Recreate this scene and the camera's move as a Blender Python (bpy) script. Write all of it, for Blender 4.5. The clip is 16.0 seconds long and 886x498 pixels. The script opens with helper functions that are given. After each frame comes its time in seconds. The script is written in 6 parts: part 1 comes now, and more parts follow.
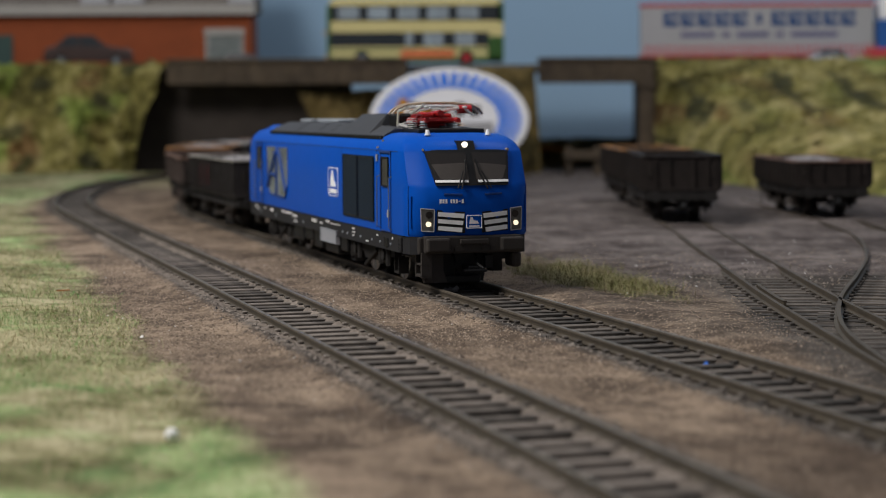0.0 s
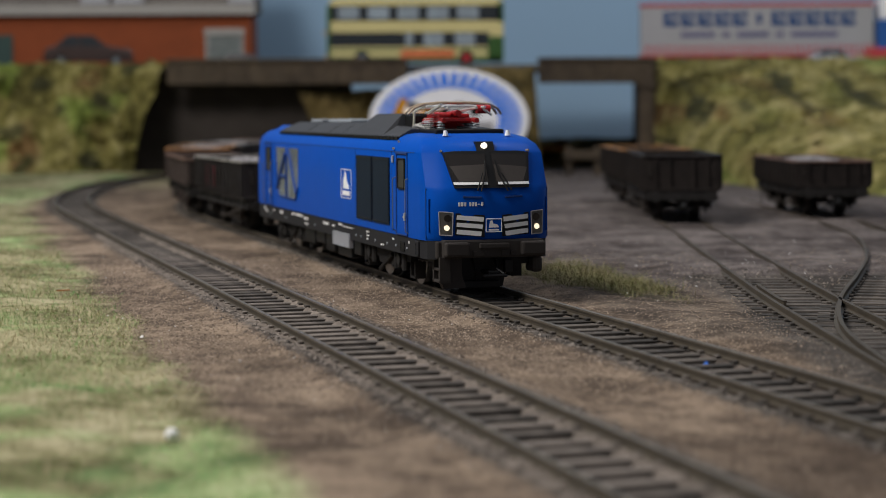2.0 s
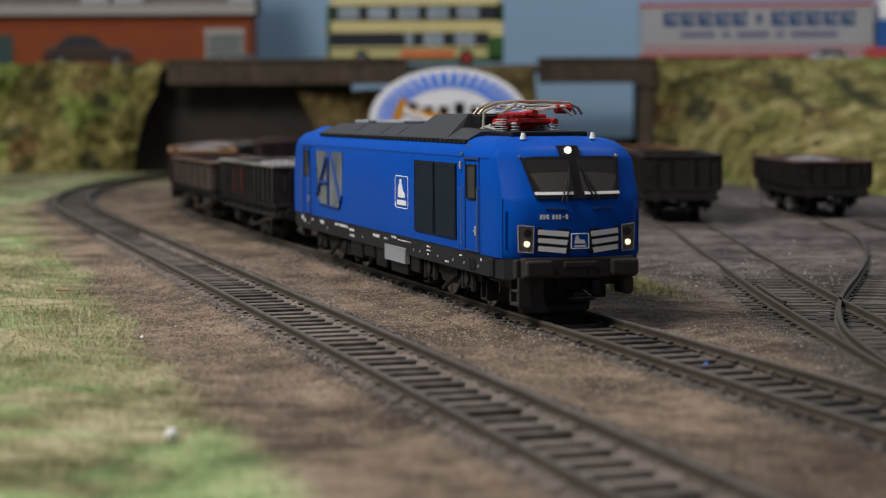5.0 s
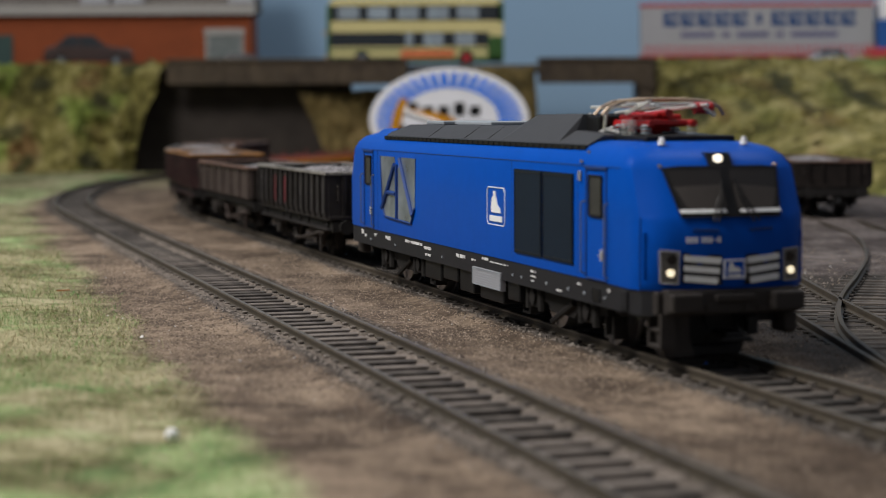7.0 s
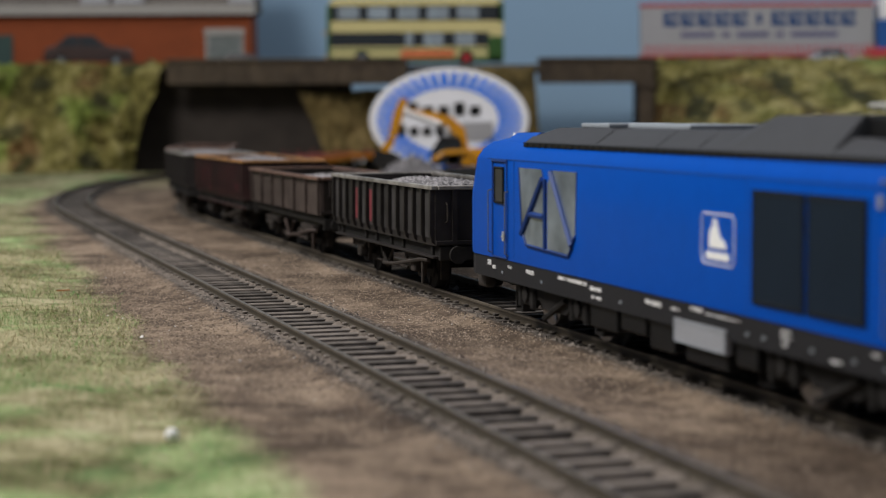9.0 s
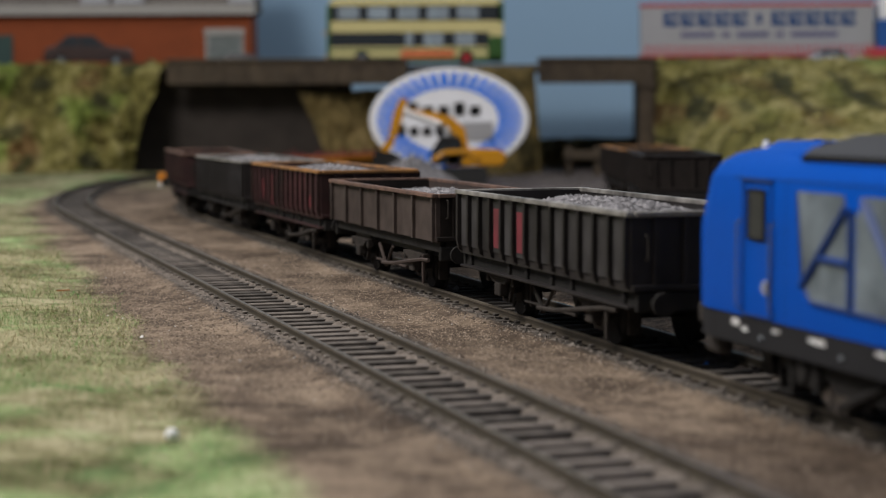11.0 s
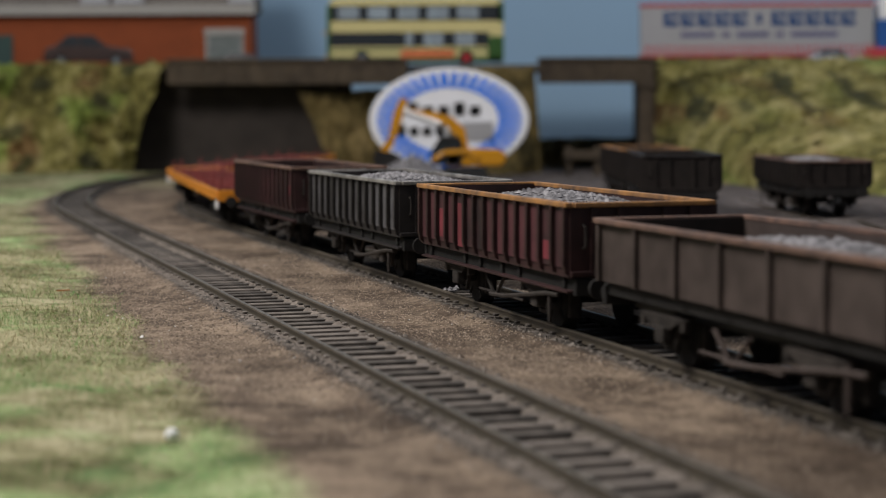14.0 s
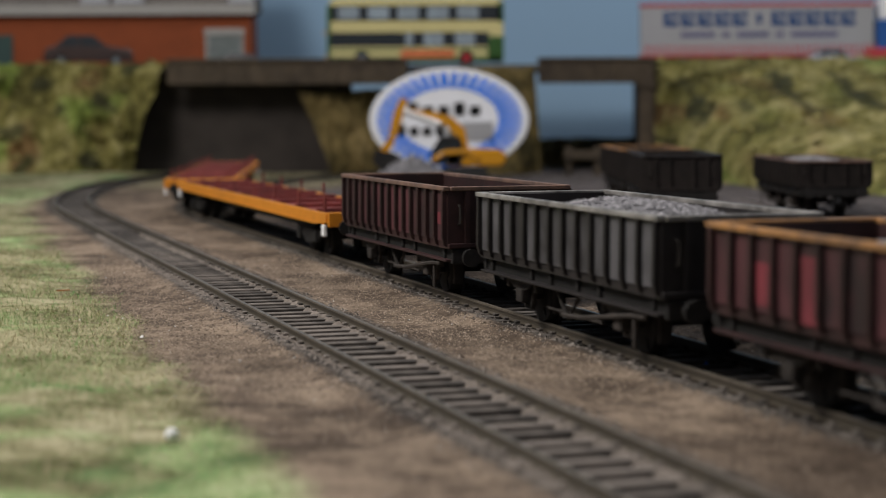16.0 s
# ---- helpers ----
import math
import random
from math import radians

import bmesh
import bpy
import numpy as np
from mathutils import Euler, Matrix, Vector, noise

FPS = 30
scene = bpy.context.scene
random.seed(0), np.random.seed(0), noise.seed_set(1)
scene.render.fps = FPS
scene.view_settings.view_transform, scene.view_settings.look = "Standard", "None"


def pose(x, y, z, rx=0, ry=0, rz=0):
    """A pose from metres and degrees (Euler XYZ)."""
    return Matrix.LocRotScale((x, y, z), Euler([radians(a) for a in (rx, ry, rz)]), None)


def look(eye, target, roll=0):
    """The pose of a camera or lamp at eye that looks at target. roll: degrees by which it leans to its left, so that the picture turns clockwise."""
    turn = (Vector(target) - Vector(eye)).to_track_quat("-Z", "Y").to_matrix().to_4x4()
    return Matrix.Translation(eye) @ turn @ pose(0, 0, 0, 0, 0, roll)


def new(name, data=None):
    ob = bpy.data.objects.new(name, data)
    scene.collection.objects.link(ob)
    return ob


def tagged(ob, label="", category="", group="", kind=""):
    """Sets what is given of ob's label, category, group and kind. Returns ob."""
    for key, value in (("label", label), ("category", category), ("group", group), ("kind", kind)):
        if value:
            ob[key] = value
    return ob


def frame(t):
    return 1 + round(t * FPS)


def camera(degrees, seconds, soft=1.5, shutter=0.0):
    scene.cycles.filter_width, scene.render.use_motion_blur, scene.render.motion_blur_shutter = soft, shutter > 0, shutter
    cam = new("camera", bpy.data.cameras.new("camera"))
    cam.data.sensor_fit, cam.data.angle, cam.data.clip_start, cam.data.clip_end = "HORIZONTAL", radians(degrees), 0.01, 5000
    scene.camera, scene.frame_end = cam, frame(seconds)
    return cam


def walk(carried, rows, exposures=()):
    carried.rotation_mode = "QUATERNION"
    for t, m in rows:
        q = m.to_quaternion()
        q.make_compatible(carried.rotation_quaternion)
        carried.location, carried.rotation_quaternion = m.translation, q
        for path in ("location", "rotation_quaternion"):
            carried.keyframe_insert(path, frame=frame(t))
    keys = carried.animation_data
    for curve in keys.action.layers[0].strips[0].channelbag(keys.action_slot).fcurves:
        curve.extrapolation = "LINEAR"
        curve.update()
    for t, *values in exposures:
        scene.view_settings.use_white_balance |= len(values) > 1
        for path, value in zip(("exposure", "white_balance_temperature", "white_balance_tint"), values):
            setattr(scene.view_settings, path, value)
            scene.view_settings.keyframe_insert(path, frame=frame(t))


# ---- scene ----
# ---- camera: stands still just above the baseboard ----
cam = camera(26.625, 16.0, soft=0.55, shutter=0.5)
EYE = pose(0, 0, 0.0476, 90 - 4.2442, 0, 0) @ pose(0, 0, 0, 0, 0, -0.258)
walk(cam, [(0, EYE), (16, EYE)])
cam.data.dof.use_dof = True
cam.data.dof.focus_distance = 0.465
cam.data.dof.aperture_fstop = 23.5

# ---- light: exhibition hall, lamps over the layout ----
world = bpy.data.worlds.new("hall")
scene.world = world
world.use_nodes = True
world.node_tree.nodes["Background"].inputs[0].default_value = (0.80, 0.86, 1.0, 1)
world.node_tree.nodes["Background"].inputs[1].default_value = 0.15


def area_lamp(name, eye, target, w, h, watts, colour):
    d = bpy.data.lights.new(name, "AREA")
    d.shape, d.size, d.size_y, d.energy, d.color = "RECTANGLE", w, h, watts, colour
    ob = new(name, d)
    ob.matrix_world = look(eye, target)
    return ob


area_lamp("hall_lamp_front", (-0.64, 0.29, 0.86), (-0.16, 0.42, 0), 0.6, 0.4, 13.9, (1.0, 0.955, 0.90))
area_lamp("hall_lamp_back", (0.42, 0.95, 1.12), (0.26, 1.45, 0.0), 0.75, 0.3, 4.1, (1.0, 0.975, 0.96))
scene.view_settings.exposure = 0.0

MM = 0.001
rnd = random.Random(7)


# ---- materials ----
def material(name, colour, rough=0.6, metal=0.0, var=0.15, scale=400.0, bump=0.1, second=None, coat=0.0, island=False, obrand=0.0, bumpscale=None, spec=0.5, extra=None):
    """Procedural paint, earth, wood or metal: two scales of noise mix colour and a second tone, with bump."""
    m = bpy.data.materials.new(name)
    m.use_nodes = True
    nt = m.node_tree
    b = nt.nodes["Principled BSDF"]
    b.inputs["Roughness"].default_value = rough
    b.inputs["Metallic"].default_value = metal
    b.inputs["Coat Weight"].default_value = coat
    b.inputs["Specular IOR Level"].default_value = spec
    tc = nt.nodes.new("ShaderNodeTexCoord")
    n1 = nt.nodes.new("ShaderNodeTexNoise")
    n1.inputs["Scale"].default_value, n1.inputs["Detail"].default_value = scale, 6
    n2 = nt.nodes.new("ShaderNodeTexNoise")
    n2.inputs["Scale"].default_value, n2.inputs["Detail"].default_value = scale * 0.13, 3
    for n in (n1, n2):
        nt.links.new(tc.outputs["Object"], n.inputs["Vector"])
    add = nt.nodes.new("ShaderNodeMath")
    add.operation = "MULTIPLY_ADD"
    add.inputs[1].default_value = 0.55
    nt.links.new(n1.outputs[0], add.inputs[0])
    half = nt.nodes.new("ShaderNodeMath")
    half.operation = "MULTIPLY"
    half.inputs[1].default_value = 0.45
    nt.links.new(n2.outputs[0], half.inputs[0])
    nt.links.new(half.outputs[0], add.inputs[2])
    val = add
    if obrand or island:
        info = nt.nodes.new("ShaderNodeNewGeometry" if island else "ShaderNodeObjectInfo")
        ma = nt.nodes.new("ShaderNodeMath")
        ma.operation = "MULTIPLY_ADD"
        ma.inputs[1].default_value = obrand or 0.5
        nt.links.new(info.outputs["Random Per Island" if island else "Random"], ma.inputs[0])
        nt.links.new(add.outputs[0], ma.inputs[2])
        sub = nt.nodes.new("ShaderNodeMath")
        sub.operation = "SUBTRACT"
        sub.inputs[1].default_value = (obrand or 0.5) / 2
        nt.links.new(ma.outputs[0], sub.inputs[0])
        val = sub
    ramp = nt.nodes.new("ShaderNodeValToRGB")
    ramp.color_ramp.elements[0].position, ramp.color_ramp.elements[1].position = 0.33, 0.67
    lo = tuple(c * (1 - var) for c in colour) if second is None else second
    hi = tuple(min(1, c * (1 + var)) for c in colour)
    ramp.color_ramp.elements[0].color = (*lo, 1)
    ramp.color_ramp.elements[1].color = (*hi, 1)
    if extra:
        ramp.color_ramp.elements.new(extra[0]).color = (*extra[1], 1)
    nt.links.new(val.outputs[0], ramp.inputs[0])
    nt.links.new(ramp.outputs[0], b.inputs["Base Color"])
    if bump:
        bp = nt.nodes.new("ShaderNodeBump")
        bp.inputs["Strength"].default_value = bump
        bp.inputs["Distance"].default_value = 0.0004
        src = n1
        if bumpscale:
            src = nt.nodes.new("ShaderNodeTexNoise")
            src.inputs["Scale"].default_value, src.inputs["Detail"].default_value = bumpscale, 4
            nt.links.new(tc.outputs["Object"], src.inputs["Vector"])
        nt.links.new(src.outputs[0], bp.inputs["Height"])
        nt.links.new(bp.outputs[0], b.inputs["Normal"])
    return m


def glow(name, colour, strength):
    m = bpy.data.materials.new(name)
    m.use_nodes = True
    b = m.node_tree.nodes["Principled BSDF"]
    b.inputs["Base Color"].default_value = (*colour, 1)
    b.inputs["Emission Color"].default_value = (*colour, 1)
    b.inputs["Emission Strength"].default_value = strength
    return m


BLUE = material("blue_paint", (0.0005, 0.072, 0.44), 0.38, 0, 0.05, 300, 0.02, spec=0.09)
BLUE_DARK = material("blue_line", (0.006, 0.04, 0.2), 0.45, 0, 0.05, 300, 0.0)
ROOF_GREY = material("roof_grey", (0.047, 0.049, 0.057), 0.6, 0, 0.08, 500, 0.05, spec=0.3)
FRAME_GREY = material("frame_grey", (0.019, 0.019, 0.022), 0.6, 0, 0.12, 500, 0.05, spec=0.25)
BLACK = material("black_plastic", (0.007, 0.007, 0.008), 0.5, 0, 0.2, 500, 0.05, spec=0.3)
GRILLE = material("grille_dark", (0.011, 0.019, 0.032), 0.55, 0, 0.1, 800, 0.05, spec=0.1)
WHITE = material("white_print", (0.88, 0.88, 0.89), 0.5, 0, 0.03, 500, 0.0)
PANEL = material("panel_grey", (0.34, 0.34, 0.37), 0.5, 0, 0.05, 900, 0.1)
RED = material("red_paint", (0.42, 0.012, 0.015), 0.4, 0, 0.1, 500, 0.02)
STEEL = material("bright_steel", (0.74, 0.73, 0.71), 0.3, 0.45, 0.1, 700, 0.05)
BRASS = material("copper_bow", (0.52, 0.40, 0.29), 0.4, 0.5, 0.1, 700, 0.05)
INSUL = material("insulator_grey", (0.3, 0.33, 0.37), 0.4, 0, 0.08, 500, 0.02)
DARKGLASS = material("dark_glass", (0.024, 0.021, 0.020), 0.07, 0, 0.1, 300, 0.0)
# engine window: reflections and glints put in as pale and dark mottling
SILVERGLASS = material("silver_window", (0.27, 0.32, 0.40), 0.2, 0.3, 0.3, 110, 0.05, second=(0.09, 0.11, 0.145))
CABIN = material("cab_interior", (0.036, 0.029, 0.026), 0.7, 0, 0.2, 300, 0.0)
LAMP = glow("lamp_white", (1.0, 0.9, 0.75), 1.5)
HEAD_PANEL = material("headlamp_panel", (0.12, 0.115, 0.11), 0.35, 0.3, 0.1, 500, 0.02)
HEADLAMP = glow("lamp_warm", (1.0, 0.86, 0.60), 1.1)
RAIL_STEEL = material("dull_handrail", (0.20, 0.20, 0.22), 0.4, 0.4, 0.1, 500, 0.0)
WHEEL = material("wheel_steel", (0.42, 0.42, 0.43), 0.35, 0.9, 0.2, 600, 0.05)
DOOR_GLASS = material("door_glass", (0.040, 0.040, 0.042), 0.35, 0, 0.3, 200, 0.0, spec=0.3)
BUFFER = material("buffer_plastic", (0.036, 0.031, 0.029), 0.6, 0, 0.15, 400, 0.1, spec=0.3)
UNDER = material("underframe", (0.014, 0.0125, 0.012), 0.75, 0, 0.4, 500, 0.3, spec=0.3)

W_GREY = material("wagon_grey", (0.078, 0.075, 0.081), 0.5, 0, 0.3, 200, 0.25, second=(0.028, 0.025, 0.026), obrand=0.3)
W_BLACK = material("wagon_black", (0.046, 0.043, 0.045), 0.5, 0, 0.3, 200, 0.25, second=(0.018, 0.016, 0.016), obrand=0.25, spec=0.35)
W_UNDER = material("wagon_running_gear", (0.038, 0.031, 0.027), 0.8, 0, 0.4, 400, 0.3, second=(0.013, 0.011, 0.010), spec=0.3)
W_MAROON = material("wagon_maroon", (0.075, 0.024, 0.029), 0.5, 0, 0.3, 130, 0.25, second=(0.024, 0.014, 0.015), obrand=0.4)
W_RIB = material("wagon_rib", (0.019, 0.016, 0.016), 0.55, 0, 0.3, 260, 0.25, second=(0.010, 0.008, 0.008), spec=0.35)
W_RIB_RED = material("wagon_rib_red", (0.036, 0.015, 0.015), 0.55, 0, 0.3, 260, 0.25, second=(0.016, 0.009, 0.009), spec=0.35)
W_BROWN = material("wagon_brown", (0.062, 0.046, 0.041), 0.65, 0, 0.25, 200, 0.3, second=(0.033, 0.023, 0.020), spec=0.35)
W_DARK = material("wagon_dark", (0.017, 0.0125, 0.011), 0.7, 0, 0.3, 260, 0.25, second=(0.009, 0.007, 0.006), spec=0.25)
# grey rim, brightened so its colour carries the highlight along the edge
RIM_GREY_LIT = material("rim_grey_lit", (0.27, 0.255, 0.24), 0.5, 0, 0.3, 300, 0.2, second=(0.05, 0.045, 0.04))
RIM_RUST = material("rim_rust", (0.36, 0.17, 0.05), 0.6, 0, 0.3, 300, 0.3, second=(0.10, 0.06, 0.04))
RIM_PLAIN = material("rim_brown", (0.16, 0.09, 0.065), 0.7, 0, 0.3, 300, 0.3, second=(0.06, 0.04, 0.035))
INNER = material("wagon_inside", (0.15, 0.12, 0.11), 0.8, 0, 0.3, 260, 0.3, second=(0.05, 0.038, 0.035))
PINK = material("faded_red", (0.19, 0.028, 0.04), 0.6, 0, 0.3, 120, 0.2, second=(0.09, 0.02, 0.024))
STONE = material("ballast_load", (0.28, 0.27, 0.285), 0.85, 0, 0.2, 500, 0.3, second=(0.16, 0.155, 0.165), island=True, obrand=0.7)
FLAT_YEL = material("flat_yellow", (0.62, 0.22, 0.012), 0.5, 0, 0.15, 260, 0.1)
FLAT_RED = material("flat_red", (0.20, 0.035, 0.030), 0.7, 0, 0.25, 260, 0.2, second=(0.09, 0.02, 0.018))

RAIL = material("rail_rust", (0.060, 0.048, 0.034), 0.6, 0.1, 0.25, 300, 0.15)
RAIL_TOP = material("rail_head", (0.17, 0.145, 0.115), 0.45, 0.5, 0.3, 300, 0.05)
SLEEPER = material("sleeper_dark", (0.130, 0.110, 0.096), 0.88, 0, 0.35, 350, 0.6, second=(0.048, 0.040, 0.034), obrand=0.35)
# darker sleepers for the main track and sidings
SLEEPER_DARKER = material("sleeper_darker", (0.082, 0.070, 0.061), 0.85, 0, 0.35, 350, 0.6, second=(0.026, 0.022, 0.019), obrand=0.35)
CINDER = material("ballast_cinder", (0.135, 0.112, 0.096), 0.92, 0, 0.2, 600, 1.0, second=(0.036, 0.030, 0.026), spec=0.2)
DUST = material("ballast_dust", (0.195, 0.165, 0.143), 0.92, 0, 0.2, 600, 1.0, second=(0.060, 0.050, 0.043), spec=0.2)
PEBBLE = material("grit", (0.36, 0.285, 0.22), 0.9, 0, 0.2, 160, 0.2, second=(0.11, 0.080, 0.058), island=True, obrand=0.6)
CLINKER = material("ballast_grit", (0.23, 0.198, 0.172), 0.9, 0, 0.2, 500, 0.2, second=(0.09, 0.077, 0.068), island=True, obrand=0.8)
GRASS = material("static_grass", (0.22, 0.25, 0.10), 0.8, 0, 0.2, 60, 0.0, second=(0.50, 0.43, 0.27), island=True, obrand=0.6, extra=(0.78, (0.12, 0.32, 0.07)))
GRASS_DRY = material("dry_grass", (0.145, 0.155, 0.044), 0.8, 0, 0.2, 40, 0.0, second=(0.29, 0.235, 0.13), island=True, obrand=0.9)
GLINT = material("glint", (0.85, 0.85, 0.85), 0.25, 0, 0.02, 200, 0.0)
FOLIAGE = material("bank_scrub", (0.35, 0.31, 0.11), 0.85, 0, 0.1, 130, 0.0, second=(0.06, 0.052, 0.014), island=True, obrand=0.22, extra=(0.76, (0.15, 0.28, 0.05)))
BARK = material("dead_leaf", (0.45, 0.16, 0.05), 0.8, 0, 0.1, 200, 0.0)


def zone_material(name, tones, scales=(900.0, 120.0, 28.0), bump=0.6, lo=0.40, hi=0.60, upright=1.0):
    """Earth of several kinds, mixed by the mesh's colour attribute: red takes the second tone, green the third, blue the fourth, alpha the fifth."""
    m = bpy.data.materials.new(name)
    m.use_nodes = True
    nt = m.node_tree
    b = nt.nodes["Principled BSDF"]
    b.inputs["Roughness"].default_value = 0.92
    b.inputs["Specular IOR Level"].default_value = 0.2
    tc = nt.nodes.new("ShaderNodeTexCoord")
    flow = nt.nodes.new("ShaderNodeMapping")
    flow.inputs["Scale"].default_value = (1.0, 1.0, upright)
    nt.links.new(tc.outputs["Object"], flow.inputs["Vector"])
    noises = []
    for s in scales:
        n = nt.nodes.new("ShaderNodeTexNoise")
        n.inputs["Scale"].default_value, n.inputs["Detail"].default_value = s, 7
        nt.links.new(flow.outputs["Vector"], n.inputs["Vector"])
        noises.append(n)
    at = nt.nodes.new("ShaderNodeAttribute")
    at.attribute_name = "zone"
    sep = nt.nodes.new("ShaderNodeSeparateColor")
    nt.links.new(at.outputs["Color"], sep.inputs[0])
    last = None
    mixv = nt.nodes.new("ShaderNodeMix")
    mixv.inputs[0].default_value = 0.5
    nt.links.new(noises[0].outputs[0], mixv.inputs[2])
    nt.links.new(noises[1].outputs[0], mixv.inputs[3])
    mixw = nt.nodes.new("ShaderNodeMix")
    mixw.inputs[0].default_value = 0.4
    nt.links.new(mixv.outputs[0], mixw.inputs[2])
    nt.links.new(noises[2].outputs[0], mixw.inputs[3])
    masks = [sep.outputs[0], sep.outputs[1], sep.outputs[2], at.outputs["Alpha"]]
    for k, cols in enumerate(tones):
        ramp = nt.nodes.new("ShaderNodeValToRGB")
        els = ramp.color_ramp.elements
        els[0].position, els[1].position = lo, hi
        els[0].color, els[1].color = (*cols[0], 1), (*cols[-1], 1)
        if len(cols) == 3:
            e = els.new(0.5)
            e.color = (*cols[1], 1)
        nt.links.new(mixw.outputs[0], ramp.inputs[0])
        if last is None:
            last = ramp.outputs[0]
        else:
            mx = nt.nodes.new("ShaderNodeMix")
            mx.data_type = "RGBA"
            nt.links.new(masks[k - 1], mx.inputs[0])
            nt.links.new(last, mx.inputs[6])
            nt.links.new(ramp.outputs[0], mx.inputs[7])
            last = mx.outputs[2]
    nt.links.new(last, b.inputs["Base Color"])
    bp = nt.nodes.new("ShaderNodeBump")
    bp.inputs["Strength"].default_value, bp.inputs["Distance"].default_value = bump, 0.0008
    nt.links.new(mixv.outputs[0], bp.inputs["Height"])
    nt.links.new(bp.outputs[0], b.inputs["Normal"])
    return m


GROUND = zone_material("earth", [
    ((0.062, 0.044, 0.032), (0.145, 0.107, 0.079), (0.27, 0.205, 0.150)),
    ((0.085, 0.085, 0.032), (0.21, 0.20, 0.10), (0.42, 0.38, 0.24)),
    ((0.046, 0.036, 0.034), (0.100, 0.084, 0.080), (0.18, 0.155, 0.148)),
    # track bed: ballast tone, darkened to hold the shade in sleeper gaps
    ((0.030, 0.026, 0.023), (0.062, 0.053, 0.047), (0.12, 0.104, 0.092)),
    ((0.10, 0.18, 0.065), (0.25, 0.35, 0.14), (0.46, 0.52, 0.29))], (1100.0, 150.0, 28.0), 0.9, 0.425, 0.575)
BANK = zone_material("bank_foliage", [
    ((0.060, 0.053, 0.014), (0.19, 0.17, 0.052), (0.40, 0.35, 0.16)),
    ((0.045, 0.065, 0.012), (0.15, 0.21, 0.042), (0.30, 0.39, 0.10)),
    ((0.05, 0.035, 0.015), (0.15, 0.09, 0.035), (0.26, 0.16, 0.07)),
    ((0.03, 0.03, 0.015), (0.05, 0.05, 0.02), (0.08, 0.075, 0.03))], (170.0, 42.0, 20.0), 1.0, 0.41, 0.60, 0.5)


# ---- mesh helpers, in millimetres ----
def box(bm, x0, x1, y0, y1, z0, z1, bevel=0.0):
    vs = [bm.verts.new((x, y, z)) for x in (x0, x1) for y in (y0, y1) for z in (z0, z1)]
    fs = [bm.faces.new([vs[i] for i in q]) for q in ((0, 1, 3, 2), (4, 6, 7, 5), (0, 4, 5, 1), (2, 3, 7, 6), (0, 2, 6, 4), (1, 5, 7, 3))]
    if bevel:
        bmesh.ops.bevel(bm, geom=list({e for f in fs for e in f.edges}), offset=bevel, segments=2, affect="EDGES", profile=0.5)


def prism(bm, pts, a, b, axis="y", shift=(0, 0, 0)):
    """A closed outline pushed from a to b along an axis. pts: x,z for axis y; y,z for axis x; x,y for axis z."""
    def at(p, v):
        q = {"y": (p[0], v, p[1]), "x": (v, p[0], p[1]), "z": (p[0], p[1], v)}[axis]
        return bm.verts.new((q[0] + shift[0], q[1] + shift[1], q[2] + shift[2]))
    A, B = [at(p, a) for p in pts], [at(p, b) for p in pts]
    fs = [bm.faces.new(A), bm.faces.new(B[::-1])]
    for i in range(len(pts)):
        j = (i + 1) % len(pts)
        fs.append(bm.faces.new((A[j], A[i], B[i], B[j])))
    bmesh.ops.recalc_face_normals(bm, faces=fs)


def rod(bm, p, q, r, seg=8, r2=None):
    p, q = Vector(p), Vector(q)
    d = (q - p)
    u = d.orthogonal().normalized()
    v = d.normalized().cross(u)
    r2 = r if r2 is None else r2
    A = [bm.verts.new(p + (u * math.cos(2 * math.pi * k / seg) + v * math.sin(2 * math.pi * k / seg)) * r) for k in range(seg)]
    B = [bm.verts.new(q + (u * math.cos(2 * math.pi * k / seg) + v * math.sin(2 * math.pi * k / seg)) * r2) for k in range(seg)]
    fs = [bm.faces.new(A), bm.faces.new(B[::-1])]
    for k in range(seg):
        fs.append(bm.faces.new((A[k], A[(k + 1) % seg], B[(k + 1) % seg], B[k])))
    bmesh.ops.recalc_face_normals(bm, faces=fs)


def chain(bm, pts, r, seg=6):
    for p, q in zip(pts, pts[1:]):
        rod(bm, p, q, r, seg)


def loft(bm, rings, cap=True):
    rows = [[bm.verts.new(p) for p in ring] for ring in rings]
    n = len(rows[0])
    fs = []
    for A, B in zip(rows, rows[1:]):
        for k in range(n):
            fs.append(bm.faces.new((A[k], A[(k + 1) % n], B[(k + 1) % n], B[k])))
    if cap:
        fs += [bm.faces.new(rows[0][::-1]), bm.faces.new(rows[-1])]
    bmesh.ops.recalc_face_normals(bm, faces=fs)


def lump(bm, c, r, squash=1.0, seed=0):
    """A small angular stone."""
    rr = random.Random(seed)
    pts = [(1, 0, 0), (-1, 0, 0), (0, 1, 0), (0, -1, 0), (0, 0, 1), (0, 0, -1)]
    a = rr.random() * 6.28
    vs = []
    for x, y, z in pts:
        k = r * (0.7 + 0.6 * rr.random())
        vs.append(bm.verts.new((c[0] + k * (x * math.cos(a) - y * math.sin(a)), c[1] + k * (x * math.sin(a) + y * math.cos(a)), c[2] + k * z * squash)))
    for i in (0, 1):
        for j in (2, 3):
            for k in (4, 5):
                bm.faces.new((vs[i], vs[j], vs[k]))


